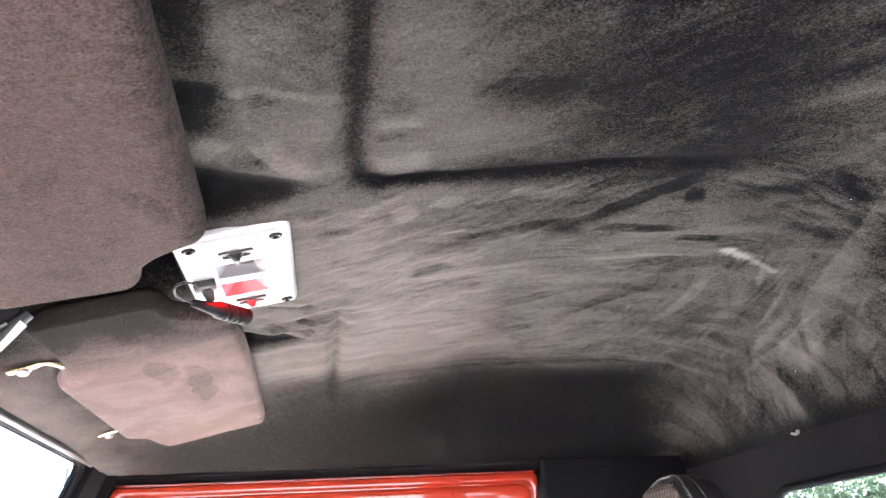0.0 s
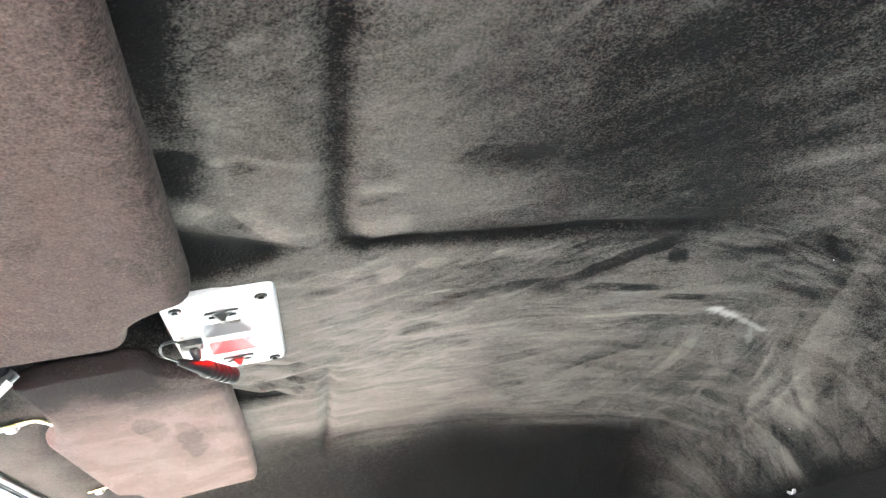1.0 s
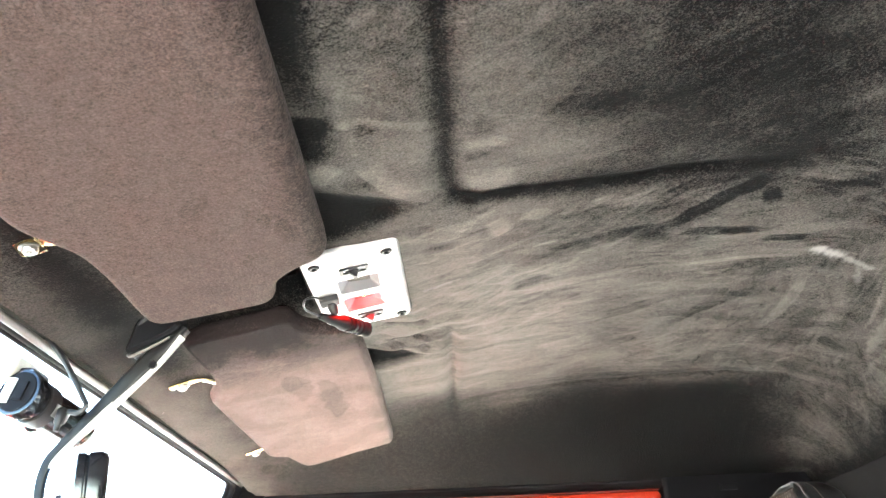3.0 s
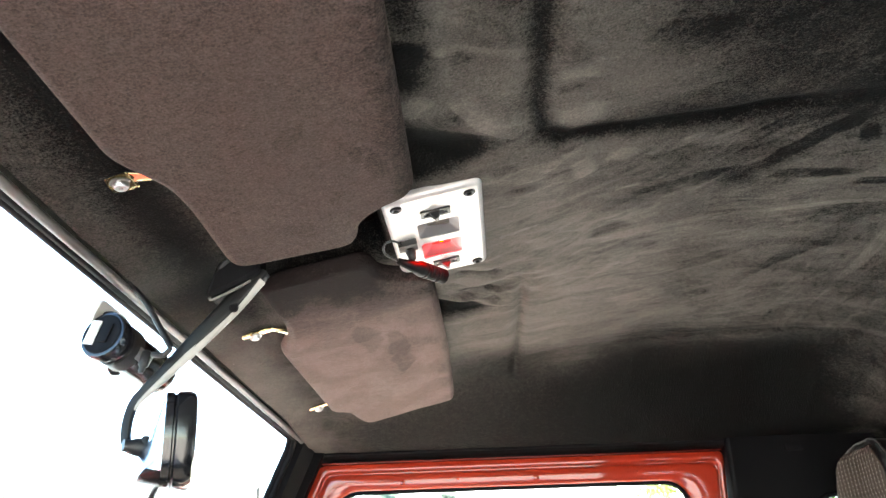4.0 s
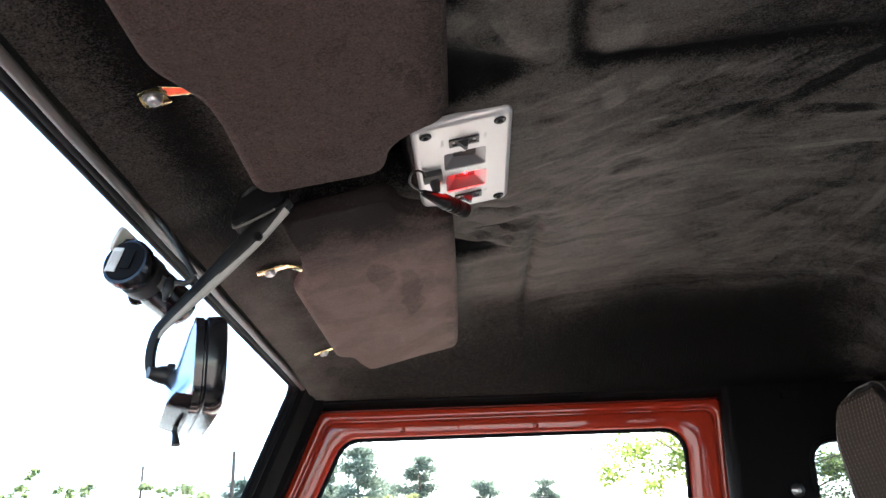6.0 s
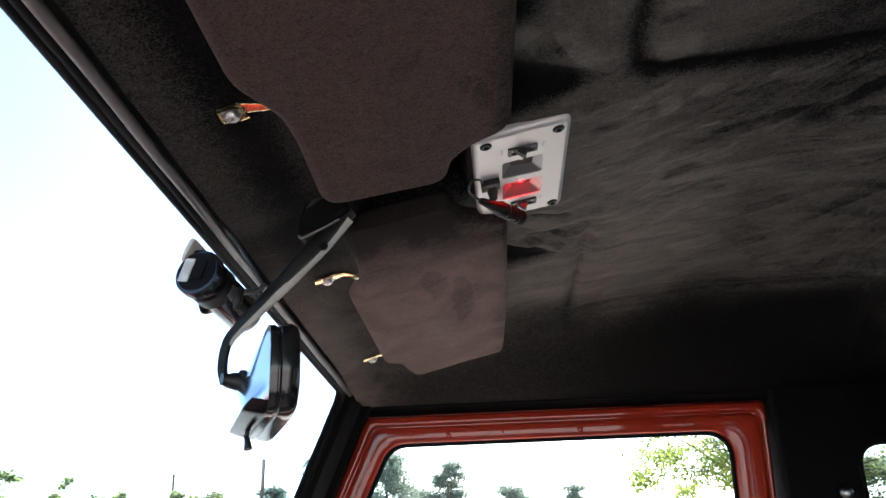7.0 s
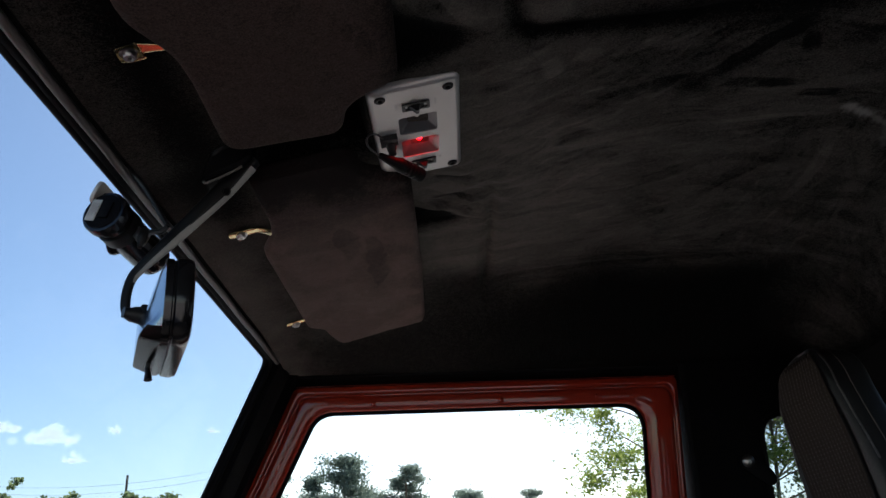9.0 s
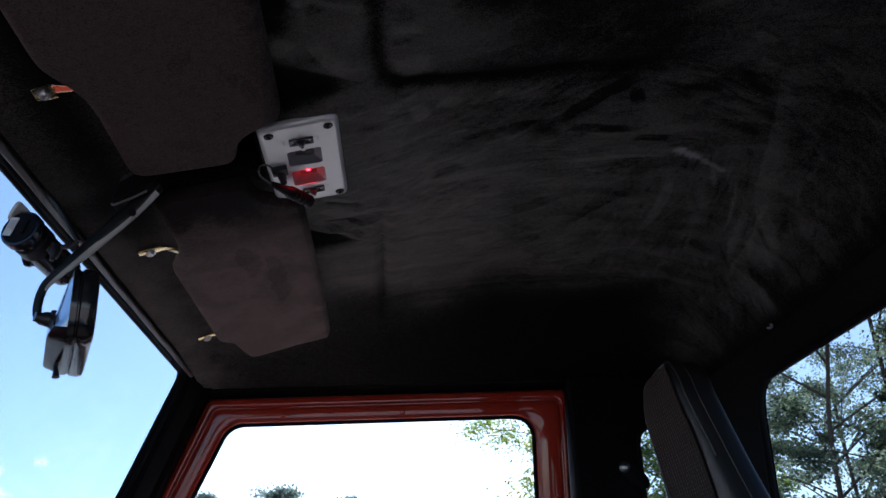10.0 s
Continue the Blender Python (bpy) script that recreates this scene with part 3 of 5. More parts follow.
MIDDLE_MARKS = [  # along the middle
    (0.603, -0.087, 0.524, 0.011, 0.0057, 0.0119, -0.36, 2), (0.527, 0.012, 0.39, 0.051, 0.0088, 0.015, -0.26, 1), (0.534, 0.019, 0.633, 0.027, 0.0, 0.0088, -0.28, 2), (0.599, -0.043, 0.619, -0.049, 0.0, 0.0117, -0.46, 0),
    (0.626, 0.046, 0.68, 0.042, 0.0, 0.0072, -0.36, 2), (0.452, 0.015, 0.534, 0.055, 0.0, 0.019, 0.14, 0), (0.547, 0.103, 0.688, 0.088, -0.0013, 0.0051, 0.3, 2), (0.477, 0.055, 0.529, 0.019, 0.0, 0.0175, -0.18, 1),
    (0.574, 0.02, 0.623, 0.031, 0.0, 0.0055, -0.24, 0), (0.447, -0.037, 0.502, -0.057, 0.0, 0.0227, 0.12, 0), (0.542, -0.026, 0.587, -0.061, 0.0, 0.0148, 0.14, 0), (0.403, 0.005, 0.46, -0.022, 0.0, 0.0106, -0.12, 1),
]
# the pleats' lit and shaded sides are painted among these
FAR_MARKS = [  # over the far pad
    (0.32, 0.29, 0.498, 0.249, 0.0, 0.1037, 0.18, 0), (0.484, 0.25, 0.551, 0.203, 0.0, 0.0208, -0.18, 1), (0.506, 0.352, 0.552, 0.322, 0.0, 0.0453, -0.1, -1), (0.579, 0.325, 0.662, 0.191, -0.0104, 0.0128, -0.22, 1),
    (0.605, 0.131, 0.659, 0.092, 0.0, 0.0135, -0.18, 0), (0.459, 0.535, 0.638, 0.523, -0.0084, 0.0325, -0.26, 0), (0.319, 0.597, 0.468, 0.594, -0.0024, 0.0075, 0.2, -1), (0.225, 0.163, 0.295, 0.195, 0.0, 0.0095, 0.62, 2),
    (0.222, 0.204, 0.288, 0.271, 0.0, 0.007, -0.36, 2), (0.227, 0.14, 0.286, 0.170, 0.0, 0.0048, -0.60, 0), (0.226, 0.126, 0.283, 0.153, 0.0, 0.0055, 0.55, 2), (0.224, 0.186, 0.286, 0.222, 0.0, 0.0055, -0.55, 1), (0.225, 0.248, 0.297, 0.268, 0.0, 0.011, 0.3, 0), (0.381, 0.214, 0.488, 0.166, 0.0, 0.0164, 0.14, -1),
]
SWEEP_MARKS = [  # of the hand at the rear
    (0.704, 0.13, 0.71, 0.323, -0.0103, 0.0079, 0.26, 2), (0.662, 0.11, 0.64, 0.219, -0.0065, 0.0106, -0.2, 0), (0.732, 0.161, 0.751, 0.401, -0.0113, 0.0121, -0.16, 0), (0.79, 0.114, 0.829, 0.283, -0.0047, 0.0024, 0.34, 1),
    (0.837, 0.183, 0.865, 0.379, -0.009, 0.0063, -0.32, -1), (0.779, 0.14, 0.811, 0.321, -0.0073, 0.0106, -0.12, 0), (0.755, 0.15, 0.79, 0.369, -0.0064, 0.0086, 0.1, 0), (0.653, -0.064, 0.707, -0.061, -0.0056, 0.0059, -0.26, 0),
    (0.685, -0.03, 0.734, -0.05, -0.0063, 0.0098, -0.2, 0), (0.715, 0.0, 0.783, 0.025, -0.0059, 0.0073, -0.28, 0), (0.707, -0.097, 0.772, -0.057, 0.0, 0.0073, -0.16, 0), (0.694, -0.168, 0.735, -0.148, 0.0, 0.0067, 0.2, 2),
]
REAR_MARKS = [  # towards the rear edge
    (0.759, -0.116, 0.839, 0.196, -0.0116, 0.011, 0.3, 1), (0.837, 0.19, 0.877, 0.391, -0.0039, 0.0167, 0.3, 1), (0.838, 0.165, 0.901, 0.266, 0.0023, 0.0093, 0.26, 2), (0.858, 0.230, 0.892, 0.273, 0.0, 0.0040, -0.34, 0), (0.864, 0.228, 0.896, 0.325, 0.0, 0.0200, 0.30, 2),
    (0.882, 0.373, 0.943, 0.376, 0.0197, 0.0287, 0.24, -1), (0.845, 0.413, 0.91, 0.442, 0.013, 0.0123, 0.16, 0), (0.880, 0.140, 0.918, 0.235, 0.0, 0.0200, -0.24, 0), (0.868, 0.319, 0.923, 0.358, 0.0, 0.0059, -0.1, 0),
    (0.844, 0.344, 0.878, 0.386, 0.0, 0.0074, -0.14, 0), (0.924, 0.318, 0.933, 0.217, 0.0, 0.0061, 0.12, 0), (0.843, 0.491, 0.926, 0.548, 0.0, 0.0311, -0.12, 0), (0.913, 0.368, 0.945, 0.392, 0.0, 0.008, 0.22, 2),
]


NAP_FLOW = [  # x, y, degrees: which way the hand stroked
    (0.28, -0.1, -13), (0.29, -0.01, 12), (0.32, 0.1, -38), (0.34, -0.0, -35), (0.38, -0.05, -44), (0.42, 0.02, -26), (0.38, 0.17, -30), (0.46, 0.11, -13),
    (0.51, -0.01, -46), (0.55, 0.1, -3), (0.63, 0.07, -7), (0.65, 0.21, -74), (0.71, 0.2, 86), (0.75, 0.39, 86), (0.77, 0.18, 77), (0.71, -0.03, 27),
    (0.82, 0.15, 77), (0.87, 0.32, 77), (0.91, 0.34, 46), (0.43, 0.37, -13), (0.55, 0.38, -44), (0.41, 0.59, 0), (0.58, 0.54, 9), (0.26, 0.24, 38),
    (0.25, -0.2, 65), (0.27, -0.24, 32), (0.25, -0.35, -38), (0.34, -0.19, 0), (0.4, -0.24, -45), (0.44, -0.29, -55), (0.5, -0.31, -47), (0.57, -0.23, -47),
]
FLOW = np.array([(x, y, radians(a)) for x, y, a in NAP_FLOW])


def brushed():
    """Tone of the sheet, 0 dark, 1 light: pile from many overlapping hand strokes, then painted light and shade."""
    rng = random.Random(77)
    base = field(5.5, 5.5, 3.0)
    V = 0.42 + 0.16 * base + 0.07 * field(17, 17, 8.0)
    # patches of pile pushed over one way, with fairly crisp edges, drawn out along the strokes
    calm = 1 - 0.65 * ease(-0.10, -0.16, Y)
    V += calm * 0.13 * ease(-0.04, 0.06, field(9, 22, 11.0) + 0.25 * field(30, 60, 2.0)) + calm * 0.09 * ease(0.0, 0.07, field(16, 34, 21.0)) - 0.10 * calm

    def flow(x, y):
        """Direction in which the pile was stroked, from the nearest known directions (an axis, so that angles are doubled)."""
        w = 1 / ((FLOW[:, 0] - x) ** 2 + (FLOW[:, 1] - y) ** 2 + 4e-4) ** 1.5
        return 0.5 * math.atan2((w * np.sin(2 * FLOW[:, 2])).sum(), (w * np.cos(2 * FLOW[:, 2])).sum())

    # sweeps of the hand along the flow: broad soft ones first, then finer ones with one crisp edge
    for count, long, wide, strong, wander in ((150, (0.03, 0.09), (0.008, 0.022), (0.04, 0.09), 9), (620, (0.012, 0.06), (0.002, 0.007), (0.05, 0.13), 8), (900, (0.008, 0.04), (0.0010, 0.0030), (0.08, 0.20), 10)):
        for n in range(count):
            x, y = rng.uniform(0.18, 0.93), rng.uniform(-0.50, 0.58)
            l, hw = rng.uniform(*long), math.exp(rng.uniform(math.log(wide[0]), math.log(wide[1])))
            off = radians(rng.gauss(0, wander))
            a = flow(x, y) + off
            c, q = math.cos(a), math.sin(a)
            turn = flow(x + c * l, y + q * l) - flow(x - c * l, y - q * l)
            turn = max(-0.6, min(0.6, (turn + math.pi / 2) % math.pi - math.pi / 2))
            calm_here = 0.75 if y < -0.11 else 1.0
            amp = rng.choice((-1, 1)) * rng.uniform(*strong) * calm_here
            sides = (0.18, 1.0) if rng.random() < 0.5 else (1.0, 0.18)
            stroke(V, x - c * l, y - q * l, x + c * l, y + q * l, hw * (1.5 if y < -0.11 else 1.0), amp, sides[0], -l * turn / 4, 0.4, 0.4, sides[1])
    # near visor's contact shadow on the lining, painted over the brushing
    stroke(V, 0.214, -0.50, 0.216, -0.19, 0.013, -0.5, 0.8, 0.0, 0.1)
    # fine creases round the lamp plate, their highlights and shade painted as strokes
    for n in range(150):
        x, y, l = rng.uniform(0.27, 0.45), rng.uniform(-0.07, 0.26), rng.uniform(0.008, 0.035)
        a = flow(x, y) + radians(rng.gauss(0, 12))
        stroke(V, x - l * math.cos(a), y - l * math.sin(a), x + l * math.cos(a), y + l * math.sin(a), rng.uniform(0.0012, 0.004), rng.choice((-1, 1)) * rng.uniform(0.10, 0.26), 0.3, rng.gauss(0, 0.004), 0.3, 0.0, 1.0)
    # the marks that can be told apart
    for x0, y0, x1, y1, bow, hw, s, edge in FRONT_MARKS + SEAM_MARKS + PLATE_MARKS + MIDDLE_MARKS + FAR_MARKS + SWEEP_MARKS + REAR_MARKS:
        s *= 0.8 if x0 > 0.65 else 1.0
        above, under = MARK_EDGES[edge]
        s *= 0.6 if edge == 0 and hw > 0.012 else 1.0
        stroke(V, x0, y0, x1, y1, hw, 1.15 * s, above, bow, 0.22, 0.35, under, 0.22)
    # light painted over the pile: paler to front and far side, dimmer rearward
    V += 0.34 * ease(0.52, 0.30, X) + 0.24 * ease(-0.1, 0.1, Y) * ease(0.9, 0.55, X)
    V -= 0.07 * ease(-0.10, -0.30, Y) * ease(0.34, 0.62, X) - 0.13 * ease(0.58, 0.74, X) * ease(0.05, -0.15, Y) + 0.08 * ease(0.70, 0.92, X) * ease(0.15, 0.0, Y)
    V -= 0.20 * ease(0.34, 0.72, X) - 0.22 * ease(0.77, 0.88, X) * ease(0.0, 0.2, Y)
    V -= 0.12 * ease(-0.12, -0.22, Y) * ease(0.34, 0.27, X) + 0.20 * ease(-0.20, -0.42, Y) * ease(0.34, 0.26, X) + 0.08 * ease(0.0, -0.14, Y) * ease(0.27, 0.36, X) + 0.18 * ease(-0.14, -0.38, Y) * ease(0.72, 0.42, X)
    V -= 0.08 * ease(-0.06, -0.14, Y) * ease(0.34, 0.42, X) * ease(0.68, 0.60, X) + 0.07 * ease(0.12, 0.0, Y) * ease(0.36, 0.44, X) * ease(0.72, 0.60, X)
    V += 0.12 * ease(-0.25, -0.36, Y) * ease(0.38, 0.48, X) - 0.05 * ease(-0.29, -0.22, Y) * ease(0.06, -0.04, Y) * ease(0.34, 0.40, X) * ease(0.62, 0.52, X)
    # shade painted over the turned-down sides, as flat dark pile
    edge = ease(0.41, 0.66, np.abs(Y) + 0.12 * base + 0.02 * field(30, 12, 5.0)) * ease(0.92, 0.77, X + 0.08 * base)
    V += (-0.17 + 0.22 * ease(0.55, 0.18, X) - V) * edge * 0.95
    # front strip's light painted on: pale by the seal, dark by the visors
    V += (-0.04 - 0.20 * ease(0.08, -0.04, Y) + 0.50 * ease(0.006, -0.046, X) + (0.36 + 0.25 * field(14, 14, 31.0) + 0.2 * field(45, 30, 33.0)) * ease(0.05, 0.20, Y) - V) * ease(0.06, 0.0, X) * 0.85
    # fading light painted on towards the rear corner and rear edge
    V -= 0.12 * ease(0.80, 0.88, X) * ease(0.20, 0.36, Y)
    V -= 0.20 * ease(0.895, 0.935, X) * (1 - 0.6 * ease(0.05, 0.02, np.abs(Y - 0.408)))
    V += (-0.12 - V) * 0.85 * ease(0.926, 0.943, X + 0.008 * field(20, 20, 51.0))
    # shade painted beside the lamp plate
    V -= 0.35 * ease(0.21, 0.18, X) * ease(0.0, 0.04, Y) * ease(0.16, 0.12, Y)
    # shade painted into the folds, and into the seam over its crushed pile
    V += (-0.30 - V) * np.maximum(ease(0.014, 0.026, sunk), fold_shade)
    # shade painted round the recess between the visors
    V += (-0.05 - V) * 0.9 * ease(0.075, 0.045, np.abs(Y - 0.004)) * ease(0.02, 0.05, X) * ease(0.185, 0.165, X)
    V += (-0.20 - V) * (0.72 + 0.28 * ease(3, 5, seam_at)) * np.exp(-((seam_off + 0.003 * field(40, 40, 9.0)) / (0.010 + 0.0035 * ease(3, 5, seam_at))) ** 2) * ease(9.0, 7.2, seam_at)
    return np.clip(0.75 * V, -0.3, 1.0)


SCUFFS = [(0.700, 0.075, 0.726, 0.089, 0.008, 0.42), (0.732, 0.092, 0.769, 0.116, 0.005, 0.24), (0.755, 0.11, 0.770, 0.150, 0.004, 0.12), (0.28, 0.075, 0.318, 0.063, 0.0010, 0.16)]


def chalk():
    """Pale rubbed marks with ragged edges."""
    v, rag = np.zeros(X.shape), 0.6 * field(90, 90, 2.0) + 0.7 * field(230, 60, 6.0)
    for x0, y0, x1, y1, hw, s in SCUFFS:
        ux, uy = x1 - x0, y1 - y0
        k = np.clip(((X - x0) * ux + (Y - y0) * uy) / (ux * ux + uy * uy), 0, 1)
        dd = np.hypot(X - x0 - k * ux, Y - y0 - k * uy) / max(hw, 0.0025)
        v = np.maximum(v, s * (1 - ease(0.1, 1.5, dd + rag)) * (dd < 2.2))
    return v


ragged = 1.2 * field(38, 38, 41.0) + 0.9 * field(95, 95, 43.0)
# roof lining: one fine sheet, open in the recess added between the visors
sunk, seam_off, seam_at, fold_shade = groove()
verts = np.stack((X, Y, lining()), -1).reshape(-1, 3)
gape = (sunk > 0.035).ravel()
faces = [(a, a + 1, a + NY + 1, a + NY) for i in range(NX - 1) for a in range(i * NY, i * NY + NY - 1)
         if not (gape[a] and gape[a + 1] and gape[a + NY] and gape[a + NY + 1])]
me = bpy.data.meshes.new("ceiling")
me.from_pydata(verts.tolist(), [], faces)
lay = me.attributes.new("nap_and_shade", "FLOAT", "POINT")
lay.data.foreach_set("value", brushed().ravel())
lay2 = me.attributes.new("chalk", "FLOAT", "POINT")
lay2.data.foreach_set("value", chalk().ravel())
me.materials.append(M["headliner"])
me.shade_smooth()
tagged(new("ceiling", me), "black brushed suede roof lining with seams and hand marks", "ceiling", kind="structure")

# outer roof that closes the cab above
bm = box((-0.098, -0.87, 1.990), (1.005, 0.87, 2.006), 0.004)
add_box(bm, (-0.098, 0.845, 1.826), (1.005, 0.869, 1.992))
add_box(bm, (-0.098, -0.869, 1.826), (1.005, -0.845, 1.992))
add_box(bm, (0.975, -0.86, 1.78), (1.000, 0.86, 1.992))
add_box(bm, (-0.097, -0.86, 1.890), (-0.09, 0.86, 1.992))
add_box(bm, (-0.10, 0.860, 1.795), (0.72, 0.876, 1.84))
add_box(bm, (-0.10, -0.876, 1.815), (0.72, -0.860, 1.84))
tagged(part("roof", bm, M["roof_paint"]), "orange-red painted metal cab roof", "roof", kind="structure")

# unseen black sheet, added so that the lining's opening stays dark
tagged(part("dark_backing", box((-0.088, -0.843, 1.980), (0.973, 0.843, 1.988)), M["vinyl"]), "unseen black sheet added above the lining to darken its opening", "insulation", kind="structure")

# strip over the windscreen between seal and lining
bm = loft([[Vector((x, y, z)) for y in np.linspace(-0.80, 0.80, 60)] for x, z in
           ((-0.0555, 1.8535), (-0.058, 1.856), (-0.064, 1.858), (-0.077, 1.859), (-0.09, 1.862), (-0.092, 1.90))], closed=False)
tagged(part("windscreen_header", bm, M["vinyl"]), "black trimmed strip above the windscreen", "trim", kind="structure")

# cant rails with a bead along the lining's edge
for s in (1, -1):
    bm = loft([[Vector((x, s * y, z)) for x in np.linspace(-0.06, 0.94, 40)] for y, z in
               ((0.808, 1.842), (0.812, 1.836), (0.822, 1.829), (0.846, 1.827), (0.852, 1.86))], closed=False)
    tagged(part("cant_rail", bm, M["vinyl"]), "black vinyl rail above the door", "trim", kind="structure")
    bm = tube([(x, s * 0.811, 1.8375 + 0.0006 * math.sin(x * 40)) for x in np.linspace(-0.05, 0.685, 40)], 0.0036, 8)
    tagged(part("rail_bead", bm, M["dark_rubber"]), "thin grey piping above the door", "trim", kind="structure")

# ---- windscreen ----
WS_TOP, WS_SLOPE = Vector((-0.085, 0, 1.846)), 0.41
WS = Matrix.Translation(WS_TOP) @ Matrix(((0, -WS_SLOPE / math.hypot(1, WS_SLOPE), -1 / math.hypot(1, WS_SLOPE), 0), (1, 0, 0, 0),
                                         (0, -1 / math.hypot(1, WS_SLOPE), WS_SLOPE / math.hypot(1, WS_SLOPE), 0), (0, 0, 0, 1)))
# in WS: x across the cab, y down the glass, z forwards
wind = thing("window_1", WS_TOP, "clear flat windscreen in a double rubber seal", "windscreen", kind="structure")
scr = rounded([(-0.72, 0), (0.72, 0), (0.72, 0.62), (-0.72, 0.62)], 0.022, 6)
for off, z, r in ((-0.0058, -0.0009, 0.0052), (-0.0094, -0.0068, 0.0060)):
    part("seal", tube([WS @ Vector((p.x, p.y, z)) for p in inset(scr, off)], r, 10, True, up=Vector((1, 0, 0.4))), M["dark_rubber"], wind)
part("seal_ridge", tube([WS @ Vector((y, -0.0101 + 0.02 * max(0.0, abs(y) - 0.715), -0.0155 + 0.0008 * math.sin(y * 30))) for y in np.linspace(-0.742, 0.742, 80)], 0.0044, 10, up=Vector((0, 0, 1))), M["grey_rubber"], wind, "pale rubber ridge")
pane = part("pane", slab(inset(scr, -0.006), ((0, 0.0), (0, 0.005)), WS), M["screen_glass"], wind, "lightly blue-tinted glass", smooth=False)
pane.visible_shadow = False

# front pillars beside the windscreen
for s in (1, -1):
    loops = []
    for z in np.linspace(1.855, 1.15, 24):
        out = max(0.0, 1.822 - z) * 0.10
        xw, xd = -0.085 - (1.846 - z) * WS_SLOPE, -0.052 - (1.82 - z) * 0.44
        sec = [(xw + 0.004, 0.7335), (xw + 0.023, 0.7375), (xw + 0.033, 0.762), (xw + 0.035, 0.786), (xw + 0.028, 0.791),
               (xd + 0.004, 0.800), (xd + 0.004, 0.818 + out), (xd - 0.002, 0.826 + out), (xd - 0.004, 0.90 + out), (xw - 0.03, 0.90 + out), (xw + 0.002, 0.738)]
        loops.append([Vector((x, s * y, z)) for x, y in sec])
    post = tagged(part("windscreen_pillar", loft(loops, True, True), M["vinyl"]), "black trimmed pillar beside the windscreen", "pillar", kind="structure")
    part("screw", lathe([(0.0032, 0.0), (0.0032, 0.002), (0.0022, 0.0034), (0.0006, 0.0038)], along((-0.108, s * 0.7905, 1.720), (-0.02, s * 0.55, 1.70)), 12), M["steel"], post)

# ---- driver's door ----
DY = 0.827
door = thing("door_1", (0.3, DY, 0.6), "closed orange-red painted metal door with a framed window", "door", kind="structure")


def side(poly, y):
    return [Vector((p.x, y + (1.822 - p.y) * 0.065, p.y)) for p in poly]


D_OUT = [(-0.052, 1.822), (0.677, 1.822), (0.655, 1.02), (-0.405, 1.02)]
outer = rounded(D_OUT, [0.012, 0.012, 0.01, 0.01], 7)


def ring(top, left, right, rad):
    return rounded([(-0.052 + left, 1.822 - top), (0.677 - right, 1.822 - top), (0.655 - right, 1.02 + 0.06), (-0.405 + left + 0.026, 1.02 + 0.06)],
                   [0.8 * rad, 1.25 * rad, 0.01, 0.01], 7)


loops = [side(outer, DY + 0.03), side(outer, DY + 0.004), side(ring(0.002, 0.002, 0.002, 0.012), DY + 0.001), side(ring(0.006, 0.005, 0.005, 0.012), DY)]
loops += [side(ring(0.009, 0.007, 0.006, 0.013), DY - 0.0012), side(ring(0.0135, 0.010, 0.008, 0.015), DY - 0.0008), side(ring(0.0155, 0.0115, 0.0095, 0.016), DY + 0.0006),
          side(ring(0.0172, 0.0128, 0.0108, 0.018), DY + 0.0042), side(ring(0.0188, 0.0142, 0.0122, 0.020), DY + 0.0044), side(ring(0.0202, 0.0156, 0.0136, 0.022), DY + 0.0012),
          side(ring(0.0222, 0.0175, 0.0155, 0.024), DY - 0.0006), side(ring(0.0270, 0.022, 0.021, 0.027), DY - 0.0014), side(ring(0.034, 0.028, 0.033, 0.031), DY - 0.0018),
          side(ring(0.040, 0.034, 0.049, 0.034), DY - 0.0008), side(ring(0.0445, 0.0385, 0.058, 0.036), DY + 0.0010), side(ring(0.0472, 0.0417, 0.0635, 0.038), DY + 0.0040),
          side(ring(0.0485, 0.043, 0.066, 0.038), DY + 0.010), side(ring(0.0485, 0.043, 0.066, 0.038), DY + 0.03)]
part("window_frame", loft(loops), M["paint"], door)
lp = side(ring(0.050, 0.045, 0.068, 0.040), DY + 0.011)
part("window_seal", tube(lp, 0.0042, 8, True, up=Vector((0, 1, 0))), M["dark_rubber"], door)
dp = part("pane", loft([side(ring(0.047, 0.042, 0.065, 0.038), DY + 0.016), side(ring(0.047, 0.042, 0.065, 0.038), DY + 0.020)], True, True), M["glass"], door, smooth=False)
dp.visible_shadow = False
for x, z, r in ((0.10, 1.786, 0.006), (0.34, 1.787, 0.007), (0.20, 1.788, 0.003), (0.52, 1.79, 0.003), (-0.105, 1.66, 0.004), (-0.145, 1.58, 0.004)):
    part("rivet", lathe([(r, 0), (r * 0.95, 0.0015), (r * 0.6, 0.003), (0.0005, 0.0036)], along((x, DY + 0.0005 + (1.822 - z) * 0.065, z), (x, DY - 1, z - 0.1)), 12), M["paint"], door)
part("lower_panel", box((-0.405, DY + 0.09, 0.55), (0.655, DY + 0.125, 1.08), 0.006), M["paint"], door)

